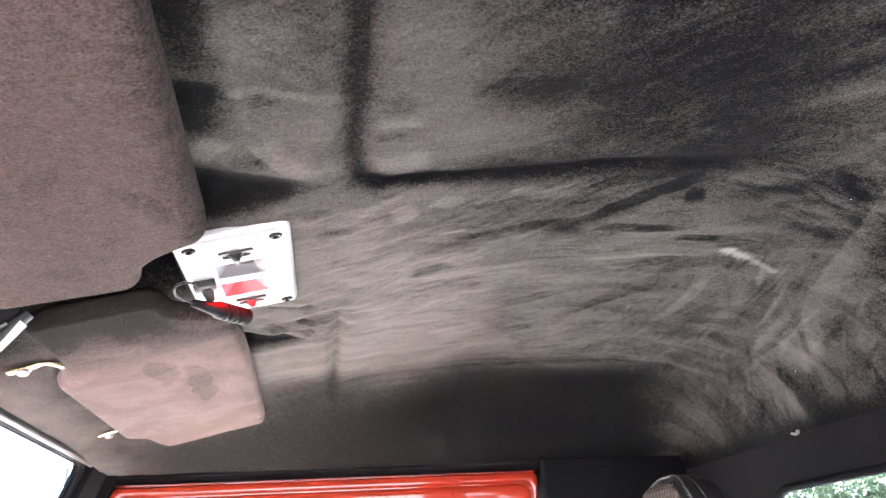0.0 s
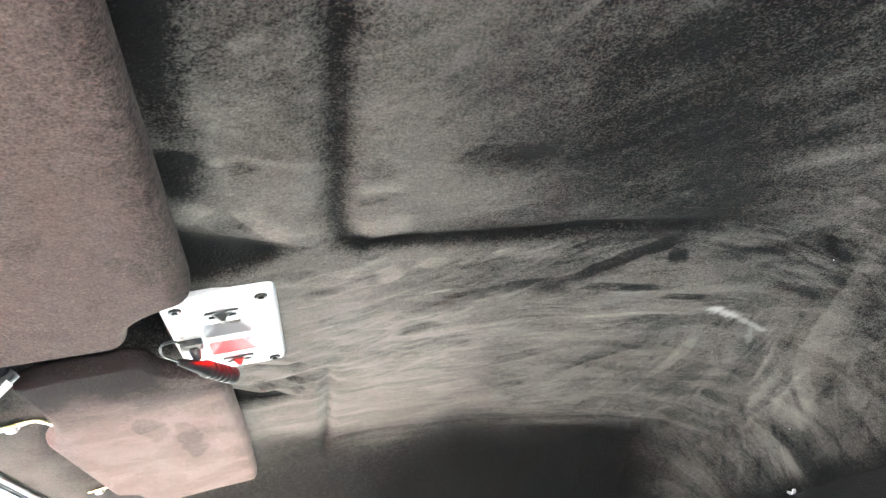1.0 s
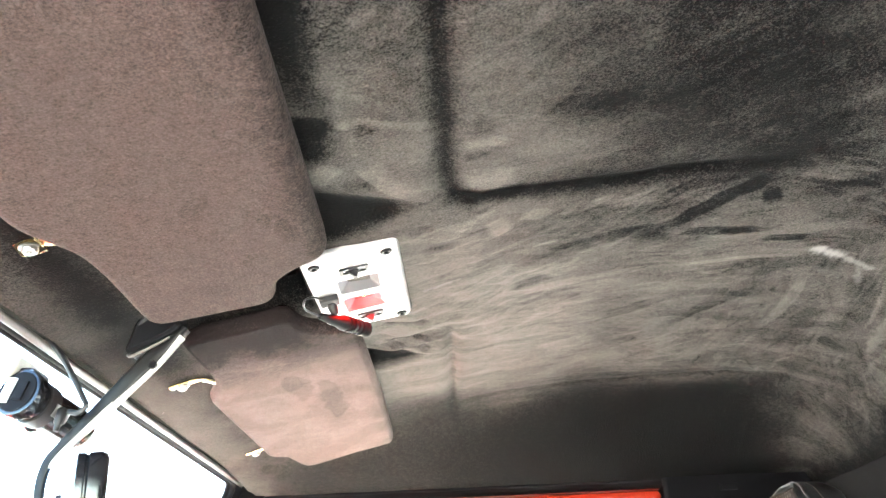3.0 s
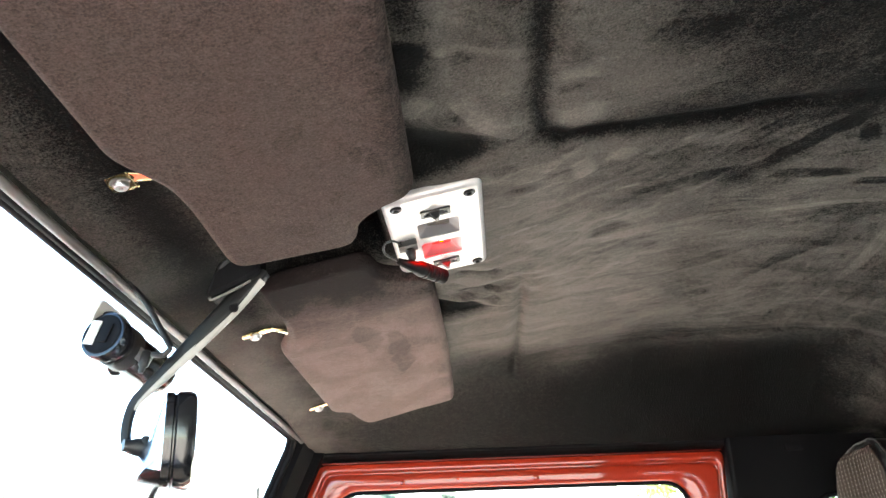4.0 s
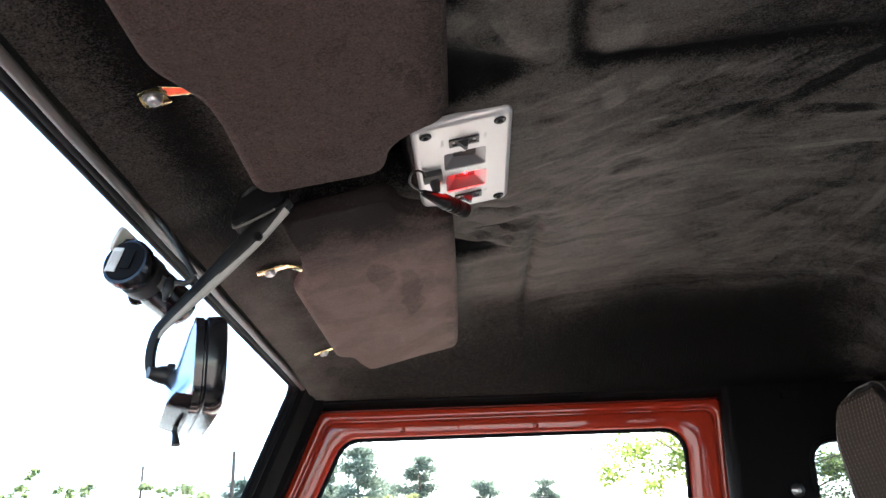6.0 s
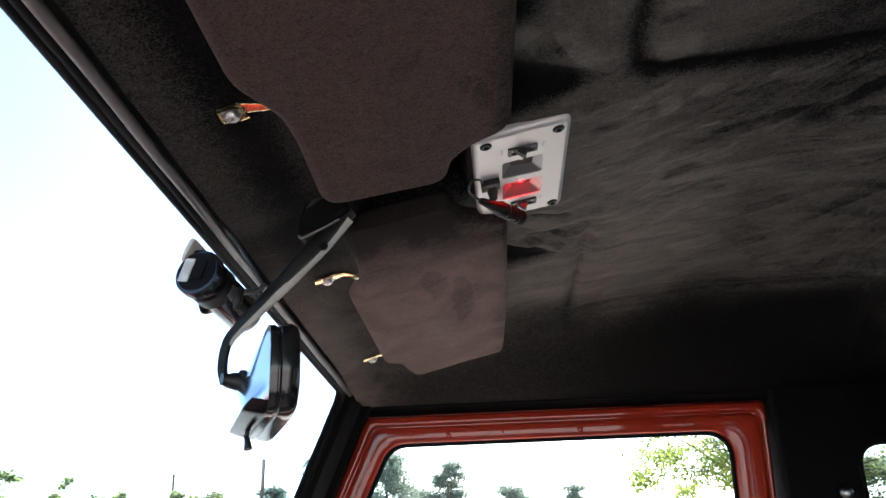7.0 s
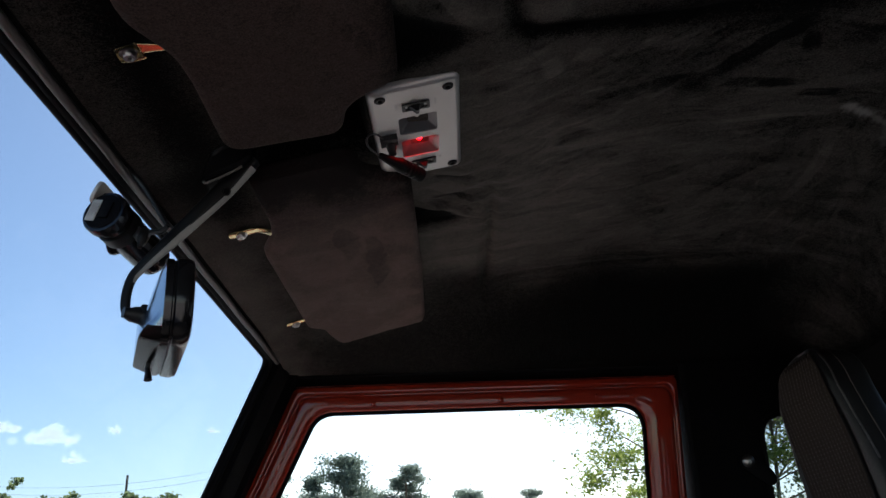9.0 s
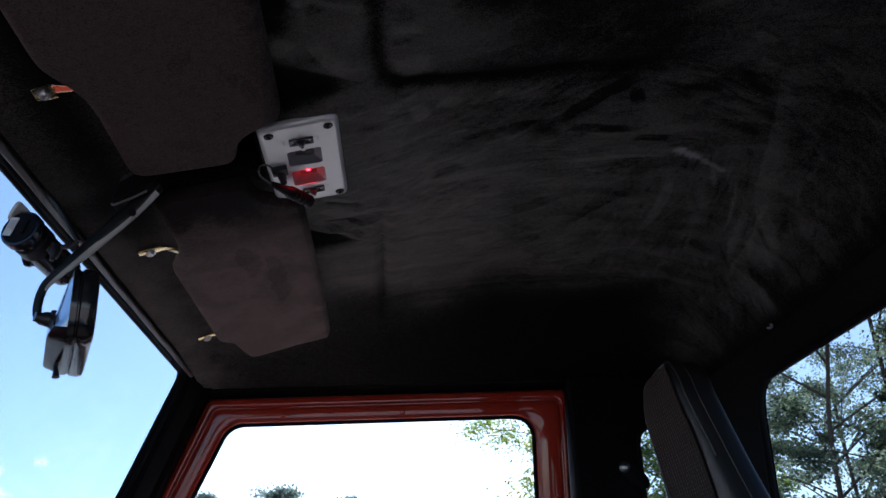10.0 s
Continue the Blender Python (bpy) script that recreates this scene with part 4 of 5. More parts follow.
# ---- rear pillar panels with quarter windows, and the rear wall ----
for s in (1, -1):
    out = rounded([(0.686, 0.55), (0.958, 0.55), (0.958, 1.845), (0.686, 1.845)], 0.004, 2)
    hole = rounded([(0.805, 1.25), (0.920, 1.25), (0.920, 1.738), (0.808, 1.738)], 0.045, 7)
    mm = Matrix(((1, 0, 0, 0), (0, 0, s, s * 0.797), (0, 1, 0, 0), (0, 0, 0, 1)))
    wall = tagged(part("wall_right" if s > 0 else "wall_left", filled(V2(*out), [V2(*hole)], mm, 0.012), M["vinyl"]),
                  "black trimmed cab side behind the door, with a quarter window", "wall", kind="structure")
    part("window_seal", tube([mm @ Vector((p.x, p.y, 0.0)) for p in hole], 0.005, 8, True, up=Vector((0, 1, 0))), M["dark_rubber"], wall)
    pn = part("pane", slab(inset(V2(*hole), -0.003), ((0, 0.005), (0, 0.009)), mm), M["rear_glass"], wall, smooth=False)
    pn.visible_shadow = False
    part("jamb_seal", tube([(0.684, s * 0.806, z) for z in np.linspace(1.84, 0.6, 30)], 0.009, 10, up=Vector((0, 1, 0))), M["dark_rubber"], wall)
    part("jamb", box((0.6785, min(s * 0.800, s * 0.94), 0.56), (0.70, max(s * 0.800, s * 0.94), 1.84), 0.0), M["dark_rubber"], wall)
    part("trim_clip", box((0.775, s * 0.7965 - 0.004, 1.812), (0.805, s * 0.7965 + 0.004, 1.824), 0.001), M["dark_rubber"], wall)

mm = Matrix(((0, 0, 1, 0.945), (1, 0, 0, 0), (0, 1, 0, 0), (0, 0, 0, 1)))
out = rounded([(-0.80, 0.55), (0.80, 0.55), (0.80, 1.86), (-0.80, 1.86)], 0.004, 2)
hole = rounded([(-0.575, 1.25), (0.575, 1.25), (0.523, 1.747), (-0.523, 1.747)], 0.058, 8)
wall = tagged(part("wall_rear", filled(V2(*out), [V2(*hole)], mm, 0.012), M["rear_trim"]), "black trimmed rear cab wall with a wide window", "wall", kind="structure")
part("window_seal", tube([mm @ Vector((p.x, p.y, 0.002)) for p in hole], 0.006, 10, True, up=Vector((1, 0, 0))), M["dark_rubber"], wall)
pn = part("pane", slab(inset(V2(*hole), -0.004), ((0, 0.005), (0, 0.009)), mm), M["rear_glass"], wall, smooth=False)
pn.visible_shadow = False

# lower body, floor and bulkhead close the cab below the view
tagged(part("floor", box((-0.62, -0.83, 0.52), (0.97, 0.83, 0.56), 0.0), M["carpet"]), "grey-brown carpeted cab floor", "floor", kind="structure")
# unseen dashboard shelf added to darken the mirror's reflections
tagged(part("wall_front", add_box(box((-0.60, -0.83, 0.55), (-0.42, 0.83, 1.14), 0.02), (-0.43, -0.80, 0.95), (-0.16, 0.80, 1.13), 0.03), M["vinyl"]), "black bulkhead with an added dashboard shelf, below the view", "wall", kind="structure")

bm = loft([[Vector((x, y, z - 0.03 * (y / 0.62) ** 4 + (x + 0.46) * 0.03)) for y in np.linspace(-0.62, 0.62, 16)] for x, z in ((-0.46, 1.075), (-0.47, 1.10), (-0.7, 1.112), (-1.0, 1.112), (-1.4, 1.10), (-1.58, 1.07), (-1.60, 0.75))], closed=False)
bmw = box((-1.60, 0.60, 0.45), (-0.45, 0.84, 1.03), 0.03)
add_box(bmw, (-1.60, -0.84, 0.45), (-0.45, -0.60, 1.03), 0.03)
tmp = bpy.data.meshes.new("tmp")
bmw.to_mesh(tmp)
bmw.free()
bm.from_mesh(tmp)
bpy.data.meshes.remove(tmp)
tagged(part("bonnet", bm, M["roof_paint"]), "orange-red painted bonnet and wings before the windscreen", "bonnet", kind="structure")

# ---- sun visors ----
def visor(s, drop, name_label, z0=1.852):
    tilt = math.degrees(math.atan(0.195))
    m = pose(0, 0, z0 - drop, 0, -tilt, 0)
    v = thing("sun_visor", m @ Matrix.Translation((0.1, s * 0.35, 0.01)), name_label, "sun visor", "sun visors")
    o = [(0.040, 0.037), (0.153, 0.031), (0.160, 0.069), (0.178, 0.087), (0.212, 0.101), (0.215, 0.40), (0.211, 0.669), (0.056, 0.686),
         (0.046, 0.640), (0.040, 0.585), (0.018, 0.560), (0.016, 0.24), (0.038, 0.190), (0.041, 0.150)]
    rad = [0.022, 0.022, 0.016, 0.018, 0.022, 0.0, 0.030, 0.018, 0.018, 0.014, 0.010, 0.014, 0.016, 0.0]
    lp = rounded([(x, s * y) for x, y in o], rad, 6)
    t = 0.026 if drop > 0.005 else 0.019
    # pillowed board: gentle crown below, rolled edge
    prof = [(0.006, t), (0.002, t - 0.002), (0.0, t - 0.005), (0.0, 0.0115), (0.0008, 0.0072), (0.0024, 0.0040), (0.0046, 0.0018), (0.0070, 0.0005), (0.0088, 0.0), (0.0096, 0.0)]
    bm = slab(lp, prof, Matrix())
    bm.transform(m)
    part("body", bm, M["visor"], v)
    for yb in (0.183, 0.552):
        y0 = s * yb
        pts = smooth_path([(-0.014, y0 - s * 0.002, 0.0045), (0.0, y0, 0.0062), (0.012, y0 + s * 0.003, 0.0085), (0.023, y0 + s * 0.008, 0.0092), (0.034, y0 + s * 0.013, 0.0048), (0.044, y0 + s * 0.016, -0.0030)], 5)
        if drop:
            pts = smooth_path([(-0.0095, y0 - s * 0.001, 0.0054), (0.0, y0, 0.0062), (0.0075, y0 + s * 0.0015, 0.0064), (0.0115, y0 + s * 0.003, 0.0054), (0.024, y0 + s * 0.007, 0.0004), (0.036, y0 + s * 0.011, -0.0046)], 5)
        base = Matrix.Translation((0, 0, 1.8585)) @ pose(0, 0, 0, 0, -tilt, 0)
        n = len(pts)
        wd = [(0.0062 if drop else 0.0078) + 0.0030 * math.sin(math.pi * min(1, i / n * 1.6)) if i < n * 0.5 else 0.0075 - (0.0055 * i / n if drop else 0) for i in range(n)]
        br = part("bracket", tube([base @ p for p in pts], wd, 12, flat=(1.0, 0.2), up=Vector((0, 0.38, 0.92)) if drop else Vector((0, 0, 1))), M["zinc"], v, "yellow zinc-plated steel bracket")
        c = base @ Vector((0, y0, 0.0055))
        nrm = base.to_3x3() @ Vector((0, 0, -1))
        part("bolt", lathe([(0.0080, 0), (0.0080, 0.0012), (0.006, 0.0013), (0.0058, 0.0035), (0.0044, 0.0052), (0.0018, 0.0053), (0.0012, 0.0035)], along(c, c + nrm), 16), M["steel"], br)
    return v


visor(1, 0.0, "far black suede sun visor folded up, with brass-coloured brackets")
visor(-1, 0.010, "near black suede sun visor hanging slightly lower")

# ---- lamp plate ----
PT = math.degrees(math.atan(0.2))
PM = pose(0, 0, 1.8585, 0, -PT, 0)


def P(x, y, w=0.0):
    return PM @ Vector((x / math.cos(radians(PT)), y, w))


plate = thing("map_light", P(0.22, 0.025), "silver overhead light plate with switches, one lamp lit red", "interior light")
K = 1 / math.cos(radians(PT))
po = rounded([(0.173 * K, -0.066), (0.262 * K, -0.069), (0.265 * K, 0.114), (0.176 * K, 0.112)], 0.010, 6)
l1 = rounded([(0.200 * K, -0.013), (0.239 * K, -0.014), (0.239 * K, 0.021), (0.200 * K, 0.020)], 0.004, 4)
l2 = rounded([(0.201 * K, 0.032), (0.240 * K, 0.032), (0.240 * K, 0.068), (0.201 * K, 0.068)], 0.004, 4)
bm = filled(V2(*inset(V2(*po), 0.0050)), [V2(*l1), V2(*l2)], PM, 0.006)
b2 = loft([[PM @ Vector((p.x, p.y, h)) for p in inset(V2(*po), d)] for d, h in ((0.0050, 0.0), (0.0030, 0.0006), (0.0013, 0.0018), (0.0004, 0.0034), (0.0, 0.0052), (0.0, 0.0085))])
tmp = bpy.data.meshes.new("tmp")
b2.to_mesh(tmp)
b2.free()
bm.from_mesh(tmp)
bpy.data.meshes.remove(tmp)
part("plate", bm, M["silver"], plate)
for x, y in ((0.185, -0.053), (0.250, -0.055), (0.254, 0.101), (0.188, 0.100)):
    sc = part("screw", lathe([(0.0056, 0.0), (0.0054, 0.0014), (0.0042, 0.0022), (0.002, 0.0018), (0.0018, 0.0008)], along(P(x, y, 0.0003), P(x, y, -1)), 18), M["black_plastic"], plate, "black screw")
    part("screw_recess", lathe([(0.0024, 0.0), (0.0022, 0.0026), (0.0008, 0.0027)], along(P(x, y, 0), P(x, y, -1)), 6), M["dark_rubber"], sc)
for lp, lit in ((l1, False), (l2, True)):
    c = sum(V2(*lp), Vector((0, 0))) / len(lp)
    deep = [Vector((c.x + (p.x - c.x) * 0.45, c.y + (p.y - c.y) * 0.40 - 0.004)) for p in lp]
    rf = part("reflector", loft([[PM @ Vector((p.x, p.y, 0.001)) for p in lp], [PM @ Vector((p.x, p.y, 0.0075)) for p in deep]], False, True), M["reflector"], plate, smooth=False)
    q = PM @ Vector((c.x, c.y - 0.0110, 0.0058))
    part("bulb", lathe([(0.0024, 0.0), (0.0024, 0.0020), (0.0018, 0.0030), (0.0005, 0.0036)], along(q, PM @ Vector((c.x, c.y + 0.02, -0.003))), 14), M["led"] if lit else M["sticker"], rf,
         "glowing red bulb" if lit else "unlit white bulb")
for y, x0 in ((-0.0325, 0.205), (0.084, 0.209)):
    sw = part("switch", filled(rounded([(x0 * K, y - 0.0062), ((x0 + 0.027) * K, y - 0.0062), ((x0 + 0.027) * K, y + 0.0062), (x0 * K, y + 0.0062)], 0.001, 2),
                               [rounded([((x0 + 0.003) * K, y - 0.0035), ((x0 + 0.024) * K, y - 0.0035), ((x0 + 0.024) * K, y + 0.0035), ((x0 + 0.003) * K, y + 0.0035)], 0.0005, 2)],
                               PM @ Matrix.Translation((0, 0, -0.0018)), 0.003), M["black_plastic"], plate, "black rocker switch")
    mx = (x0 + 0.0135) * K
    bmr = loft([[PM @ Vector((mx + dx, y + dy, w)) for dx, w in ((-0.010, 0.001), (-0.006, -0.0015), (-0.001, -0.008), (0.0015, -0.008), (0.004, -0.002), (0.010, 0.001))] for dy in (-0.0032, 0.0032)], True, True)
    part("rocker", bmr, M["black_plastic"], sw)
# small print beside the switches, as bars
for x, y0 in ((0.1995, -0.0345), (0.2375, -0.033), (0.2405, 0.083)):
    for k in range(4 if y0 < 0 else 2):
        part("print_bar", box(tuple((x * K - 0.0013, y0 - 0.005 + k * 0.0026, -0.0002)), tuple((x * K + 0.0013, y0 - 0.0038 + k * 0.0026, 0.0006)), m=PM), M["ink"], plate, smooth=False)

# power socket at the plate's edge, with the plug that hangs from it
sock = part("socket", box((0.179 * K, 0.013, -0.006), (0.197 * K, 0.028, 0.002), 0.001, PM), M["black_plastic"], plate, "black power socket")
part("socket_neck", lathe([(0.0055, 0), (0.0055, 0.006), (0.005, 0.013), (0.0042, 0.016), (0.0042, 0.02)], along(P(0.189, 0.021, -0.002), P(0.190, 0.055, -0.012)), 14), M["black_plastic"], sock)
plug = thing("cable_plug", P(0.19, 0.065, -0.02), "ribbed black cable plug hanging below the light plate", "plug")
pa, pb = P(0.1755, 0.027, -0.013), P(0.2150, 0.082, -0.017)
L = (pb - pa).length
prof = [(0.0024, 0.0), (0.0034, 0.002), (0.0062, L * 0.40), (0.0078, L * 0.46)]
for k in range(5):
    h = L * (0.48 + 0.09 * k)
    prof += [(0.0080, h), (0.0080, h + L * 0.05), (0.0066, h + L * 0.058), (0.0066, h + L * 0.082)]
prof += [(0.0080, L * 0.95), (0.0080, L), (0.0055, L), (0.004, L * 0.97)]
part("plug_body", lathe(prof, along(pa, pb), 20), M["plug_rubber"], plug)
part("lead", tube(smooth_path([P(0.183, 0.016, -0.003), P(0.176, -0.004, -0.006), P(0.168, -0.010, -0.010), P(0.166, 0.006, -0.012), pa], 8), 0.0011, 8), M["black_plastic"], plug)

# ---- rear-view mirror on its arm ----
mir = thing("rear_view_mirror", (0.03, 0, 1.87), "chrome-backed rear-view mirror with black rim on a bent arm", "mirror")
mt = rounded([(0.0075, 1.8415), (0.0117, 1.8390), (0.0449, 1.8550), (0.0556, 1.8629), (0.0531, 1.8900), (0.0335, 1.8900), (0.0241, 1.8790), (0.0155, 1.8708)], 0.004, 4)
part("mount", slab(V2(*mt), ((0.003, -0.012), (0.0, -0.009), (0.0, 0.014), (0.003, 0.017)), Matrix(((1, 0, 0, 0), (0, 0, 1, 0.0), (0, 1, 0, 0), (0, 0, 0, 1)))), M["dark_rubber"], mir)
part("mount_ring", tube([Vector((0.036 + 0.009 * math.cos(a), 0.003 + 0.008 * math.sin(a), 1.8565 - 0.002 * math.cos(a))) for a in np.linspace(0, 6.0, 20)], 0.0016, 8), M["gloss_black"], mir)
# light along the mount's edge, put into a pale colour
part("mount_lip", tube(smooth_path([(0.0105, -0.0100, 1.8375), (0.0135, -0.0118, 1.8352), (0.0199, -0.0122, 1.8374), (0.0346, -0.0122, 1.8444), (0.0479, -0.0122, 1.8520)], 4), 0.0013, 8), M["grey_rubber"], mir, "folded edge painted pale where light catches it")
part("mount_collar", tube(smooth_path([(0.0185, -0.006, 1.8620), (0.0220, -0.008, 1.8690), (0.0290, -0.009, 1.8750), (0.0380, -0.009, 1.8790)], 4), 0.0058, 12, flat=(1.0, 0.6)), M["satin_black"], mir)
ap = smooth_path([(0.054, 0.003, 1.868), (0.046, 0.003, 1.858), (0.029, 0.004, 1.837), (0.009, 0.004, 1.815), (-0.013, 0.005, 1.792), (-0.032, 0.005, 1.772), (-0.047, 0.006, 1.757), (-0.054, 0.006, 1.747), (-0.0575, 0.006, 1.732), (-0.0570, 0.006, 1.716), (-0.0515, 0.005, 1.7075), (-0.042, 0.004, 1.7070)], 6)
n = len(ap)
ar = [0.0092 - 0.0046 * step(0.15, 0.58, i / n) for i in range(n)]
arm = part("arm", tube(ap, ar, 20, flat=(0.9, 0.75), up=Vector((0, 1, 0)), square=0.42), M["satin_black"], mir)
VIEW, ACROSS = Vector((-0.27, 0.89, 0.36)), Vector((0.66, 0.435, -0.60))
face = [p + ACROSS * (0.0060 - 0.0026 * i / 38) - VIEW * (0.0072 - 0.0032 * i / 38) for i, p in enumerate(ap[4:44])]
# reflection along the black arm's lower side, painted as a grey face
part("arm_face", tube(face, [0.0044 - 0.0026 * step(0.3, 1.0, i / 39) for i in range(40)], 14, flat=(1.0, 0.35), up=VIEW, square=0.7), M["arm_gleam"], arm, "lower face with its pale reflection painted on")
hc = Vector((0.0312, -0.0012, 1.8305)) - VIEW * 0.0012
part("arm_hole", lathe([(0.0042, 0), (0.0042, 0.0026), (0.0034, 0.0027), (0.0030, 0.0006)], along(hc, hc - VIEW), 18), M["dark_rubber"], arm)
MM = Matrix.Translation((-0.0241, 0.0191, 1.709)) @ pose(0, 0, 0, 0, -1.3, 22.3)
# in MM: x towards the seats, y across, z up
half = rounded([(-0.091, -0.041), (0.091, -0.041), (0.093, 0.034), (-0.093, 0.034)], [0.044, 0.044, 0.026, 0.026], 10)


def mloop(d, x):
    return [MM @ Vector((x, p.x, p.y)) for p in inset(V2(*half), d)]


part("rim", loft([mloop(0.003, -0.0062), mloop(0.0005, -0.006), mloop(0.0005, 0.000), mloop(0.002, 0.001), mloop(0.002, 0.002), mloop(0.0, 0.0035), mloop(-0.001, 0.012), mloop(0.001, 0.017), mloop(0.005, 0.0185), mloop(0.0065, 0.016)]), M["gloss_black"], mir)


def dome(f):
    """Loop of the back, shrunk by f towards its middle: bulging above, standing out square over the bottom face."""
    lp = []
    for p in inset(V2(*half), 0.0018):
        low = ease(-0.018, -0.041, np.float64(p.y))
        rise = (1 - low) * (1 - (1 - f) ** 2) + low * min(1.0, f / 0.12) ** 0.8
        deep = 0.010 + 0.0085 * (0.034 - p.y) / 0.075
        lp.append(MM @ Vector((-0.0055 - rise * deep, p.x * (1 - f), p.y * (1 - f))))
    return lp


shell, columns = [dome(f) for f in (0.0, 0.02, 0.05, 0.085, 0.115, 0.135, 0.17, 0.24, 0.34, 0.45, 0.58, 0.72, 0.86, 0.97)], len(half)
bent = lambda rows, first, last: loft([[lp[i % columns] for i in range(first, last + 1)] for lp in rows], closed=False)
part("back_shell", merge([bent(shell[:6], 18, columns + 5), loft(shell[5:], False, True)]), M["mirror_back"], mir, "smoky chromed back")
part("base_cover", bent(shell[:6], 5, 18), M["dark_chrome"], mir, "dark glossy underside")
part("mirror_glass", loft([mloop(0.006, 0.0150), mloop(0.006, 0.0160)], True, True), M["mirror"], mir, smooth=False)
part("pivot_cover", box((-0.0225, -0.013, -0.022), (-0.0150, 0.011, 0.010), 0.003, MM), M["black_plastic"], mir)
bj = MM @ Vector((-0.018, -0.004, 0.0))
part("ball_joint", lathe([(0.008, 0), (0.0085, 0.003), (0.0075, 0.010), (0.0056, 0.014), (0.0052, 0.02)], along(bj, (-0.046, 0.003, 1.709)), 16), M["black_plastic"], mir)
lv = MM @ Vector((-0.010, 0.02, -0.036))
part("dipping_lever", tube([lv, lv + Vector((-0.001, 0, -0.007)), lv + Vector((0.001, -0.002, -0.013)), lv + Vector((0.002, -0.003, -0.019))], [0.003, 0.0026, 0.003, 0.004], 10), M["black_plastic"], mir)

# ---- dash camera on the glass ----
dc = thing("dash_camera", (-0.09, 0, 1.80), "cylindrical black dash camera stuck to the windscreen", "dash camera")
ca, cb = Vector((-0.0785, -0.020, 1.8045)), Vector((-0.0600, 0.060, 1.790))
body = part("body", lathe([(0.020, 0), (0.0216, 0.0005), (0.0224, 0.002), (0.0224, 0.010), (0.0186, 0.012), (0.0186, 0.086), (0.0175, 0.091), (0.013, 0.093)], along(ca, cb), 32), M["gloss_black"], dc)
CM = along(ca, cb)
cap = part("end_cap", lathe([(0.002, -0.0012), (0.0185, -0.0012), (0.019, 0.0)], CM, 28), M["dark_rubber"], body)
part("sticker", box((-0.0150, -0.0115, -0.0022), (-0.0048, 0.0115, -0.0010), m=CM @ pose(0, 0, 0, 0, 0, 192)), M["sticker"], cap, "white printed label", smooth=False)
for k in range(5):
    part("print_bar", box((-0.0130 + 0.0017 * k, -0.008, -0.0026), (-0.0124 + 0.0017 * k, 0.006 - 0.003 * (k % 2), -0.0021), m=CM @ pose(0, 0, 0, 0, 0, 192)), M["ink"], cap, smooth=False)
part("hatch", box((-0.001, -0.010, -0.003), (0.009, 0.008, -0.001), 0.0006, CM @ pose(0, 0, 0, 0, 0, 192)), M["dark_rubber"], cap)
part("slot", box((0.010, -0.006, 0.028), (0.021, 0.006, 0.048), 0.001, CM @ pose(0, 0, 0, 0, 0, 200)), M["steel"], body)
bk = part("strap", lathe([(0.0188, 0.020), (0.0206, 0.0205), (0.0206, 0.034), (0.0188, 0.0345)], CM, 28, False), M["black_plastic"], dc)
part("foot", box((-0.098, -0.006, 1.815), (-0.076, 0.030, 1.832), 0.004), M["black_plastic"], bk)
part("adhesive_pad", slab(V2(*rounded([(-0.018, 0.006), (0.040, 0.006), (0.040, 0.030), (-0.018, 0.030)], 0.008, 5)), ((0.001, -0.004), (0, -0.003), (0, -0.0005)), WS), M["sticker"], bk, "white adhesive pad")
part("lens", lathe([(0.010, 0), (0.011, 0.004), (0.010, 0.008), (0.006, 0.009)], along((-0.080, 0.025, 1.790), (-0.2, 0.03, 1.78)), 20), M["gloss_black"], body)
part("jack", lathe([(0.003, 0), (0.0045, 0.002), (0.0045, 0.014), (0.003, 0.016), (0.0022, 0.022)], along((-0.043, -0.004, 1.792), (-0.045, -0.010, 1.768)), 12), M["black_plastic"], body)
part("lead", tube(smooth_path([(-0.046, 0.010, 1.792), (-0.036, -0.006, 1.788), (-0.026, -0.010, 1.786), (-0.0205, -0.010, 1.792), (-0.024, -0.010, 1.799), (-0.035, -0.010, 1.817), (-0.046, -0.010, 1.834), (-0.058, -0.011, 1.849), (-0.064, -0.012, 1.856)], 8), 0.0027, 8), M["black_plastic"], dc)

# ---- driver's seat ----
seat = thing("car_seat", (0.80, 0.43, 0.56), "black leather bucket seat with grey ribbed cloth head panel", "seat")


def seat_sec(z):
    """Half width, front x and depth of the back rest at a height."""
    hw = float(np.interp(z, [0.9, 1.3, 1.4, 1.5, 1.6, 1.66, 1.70, 1.722, 1.741, 1.755, 1.764, 1.768], [0.24, 0.222, 0.190, 0.163, 0.131, 0.115, 0.106, 0.097, 0.083, 0.064, 0.042, 0.020]))
    fx = float(np.interp(z, [0.9, 1.4, 1.52, 1.62, 1.7, 1.748, 1.768], [0.76, 0.80, 0.785, 0.765, 0.746, 0.744, 0.758]))
    dp = float(np.interp(z, [0.9, 1.4, 1.5, 1.6, 1.7, 1.748, 1.768], [0.12, 0.085, 0.074, 0.070, 0.072, 0.072, 0.040]))
    return hw, fx, dp


def panel_width(z):
    """Half width of the cloth panel, which narrows towards the harness slots."""
    return max(seat_sec(z)[0] * float(np.interp(z, [1.42, 1.52, 1.60, 1.68, 1.76], [0.42, 0.56, 0.70, 0.79, 0.80])), 0.006)


loops = []
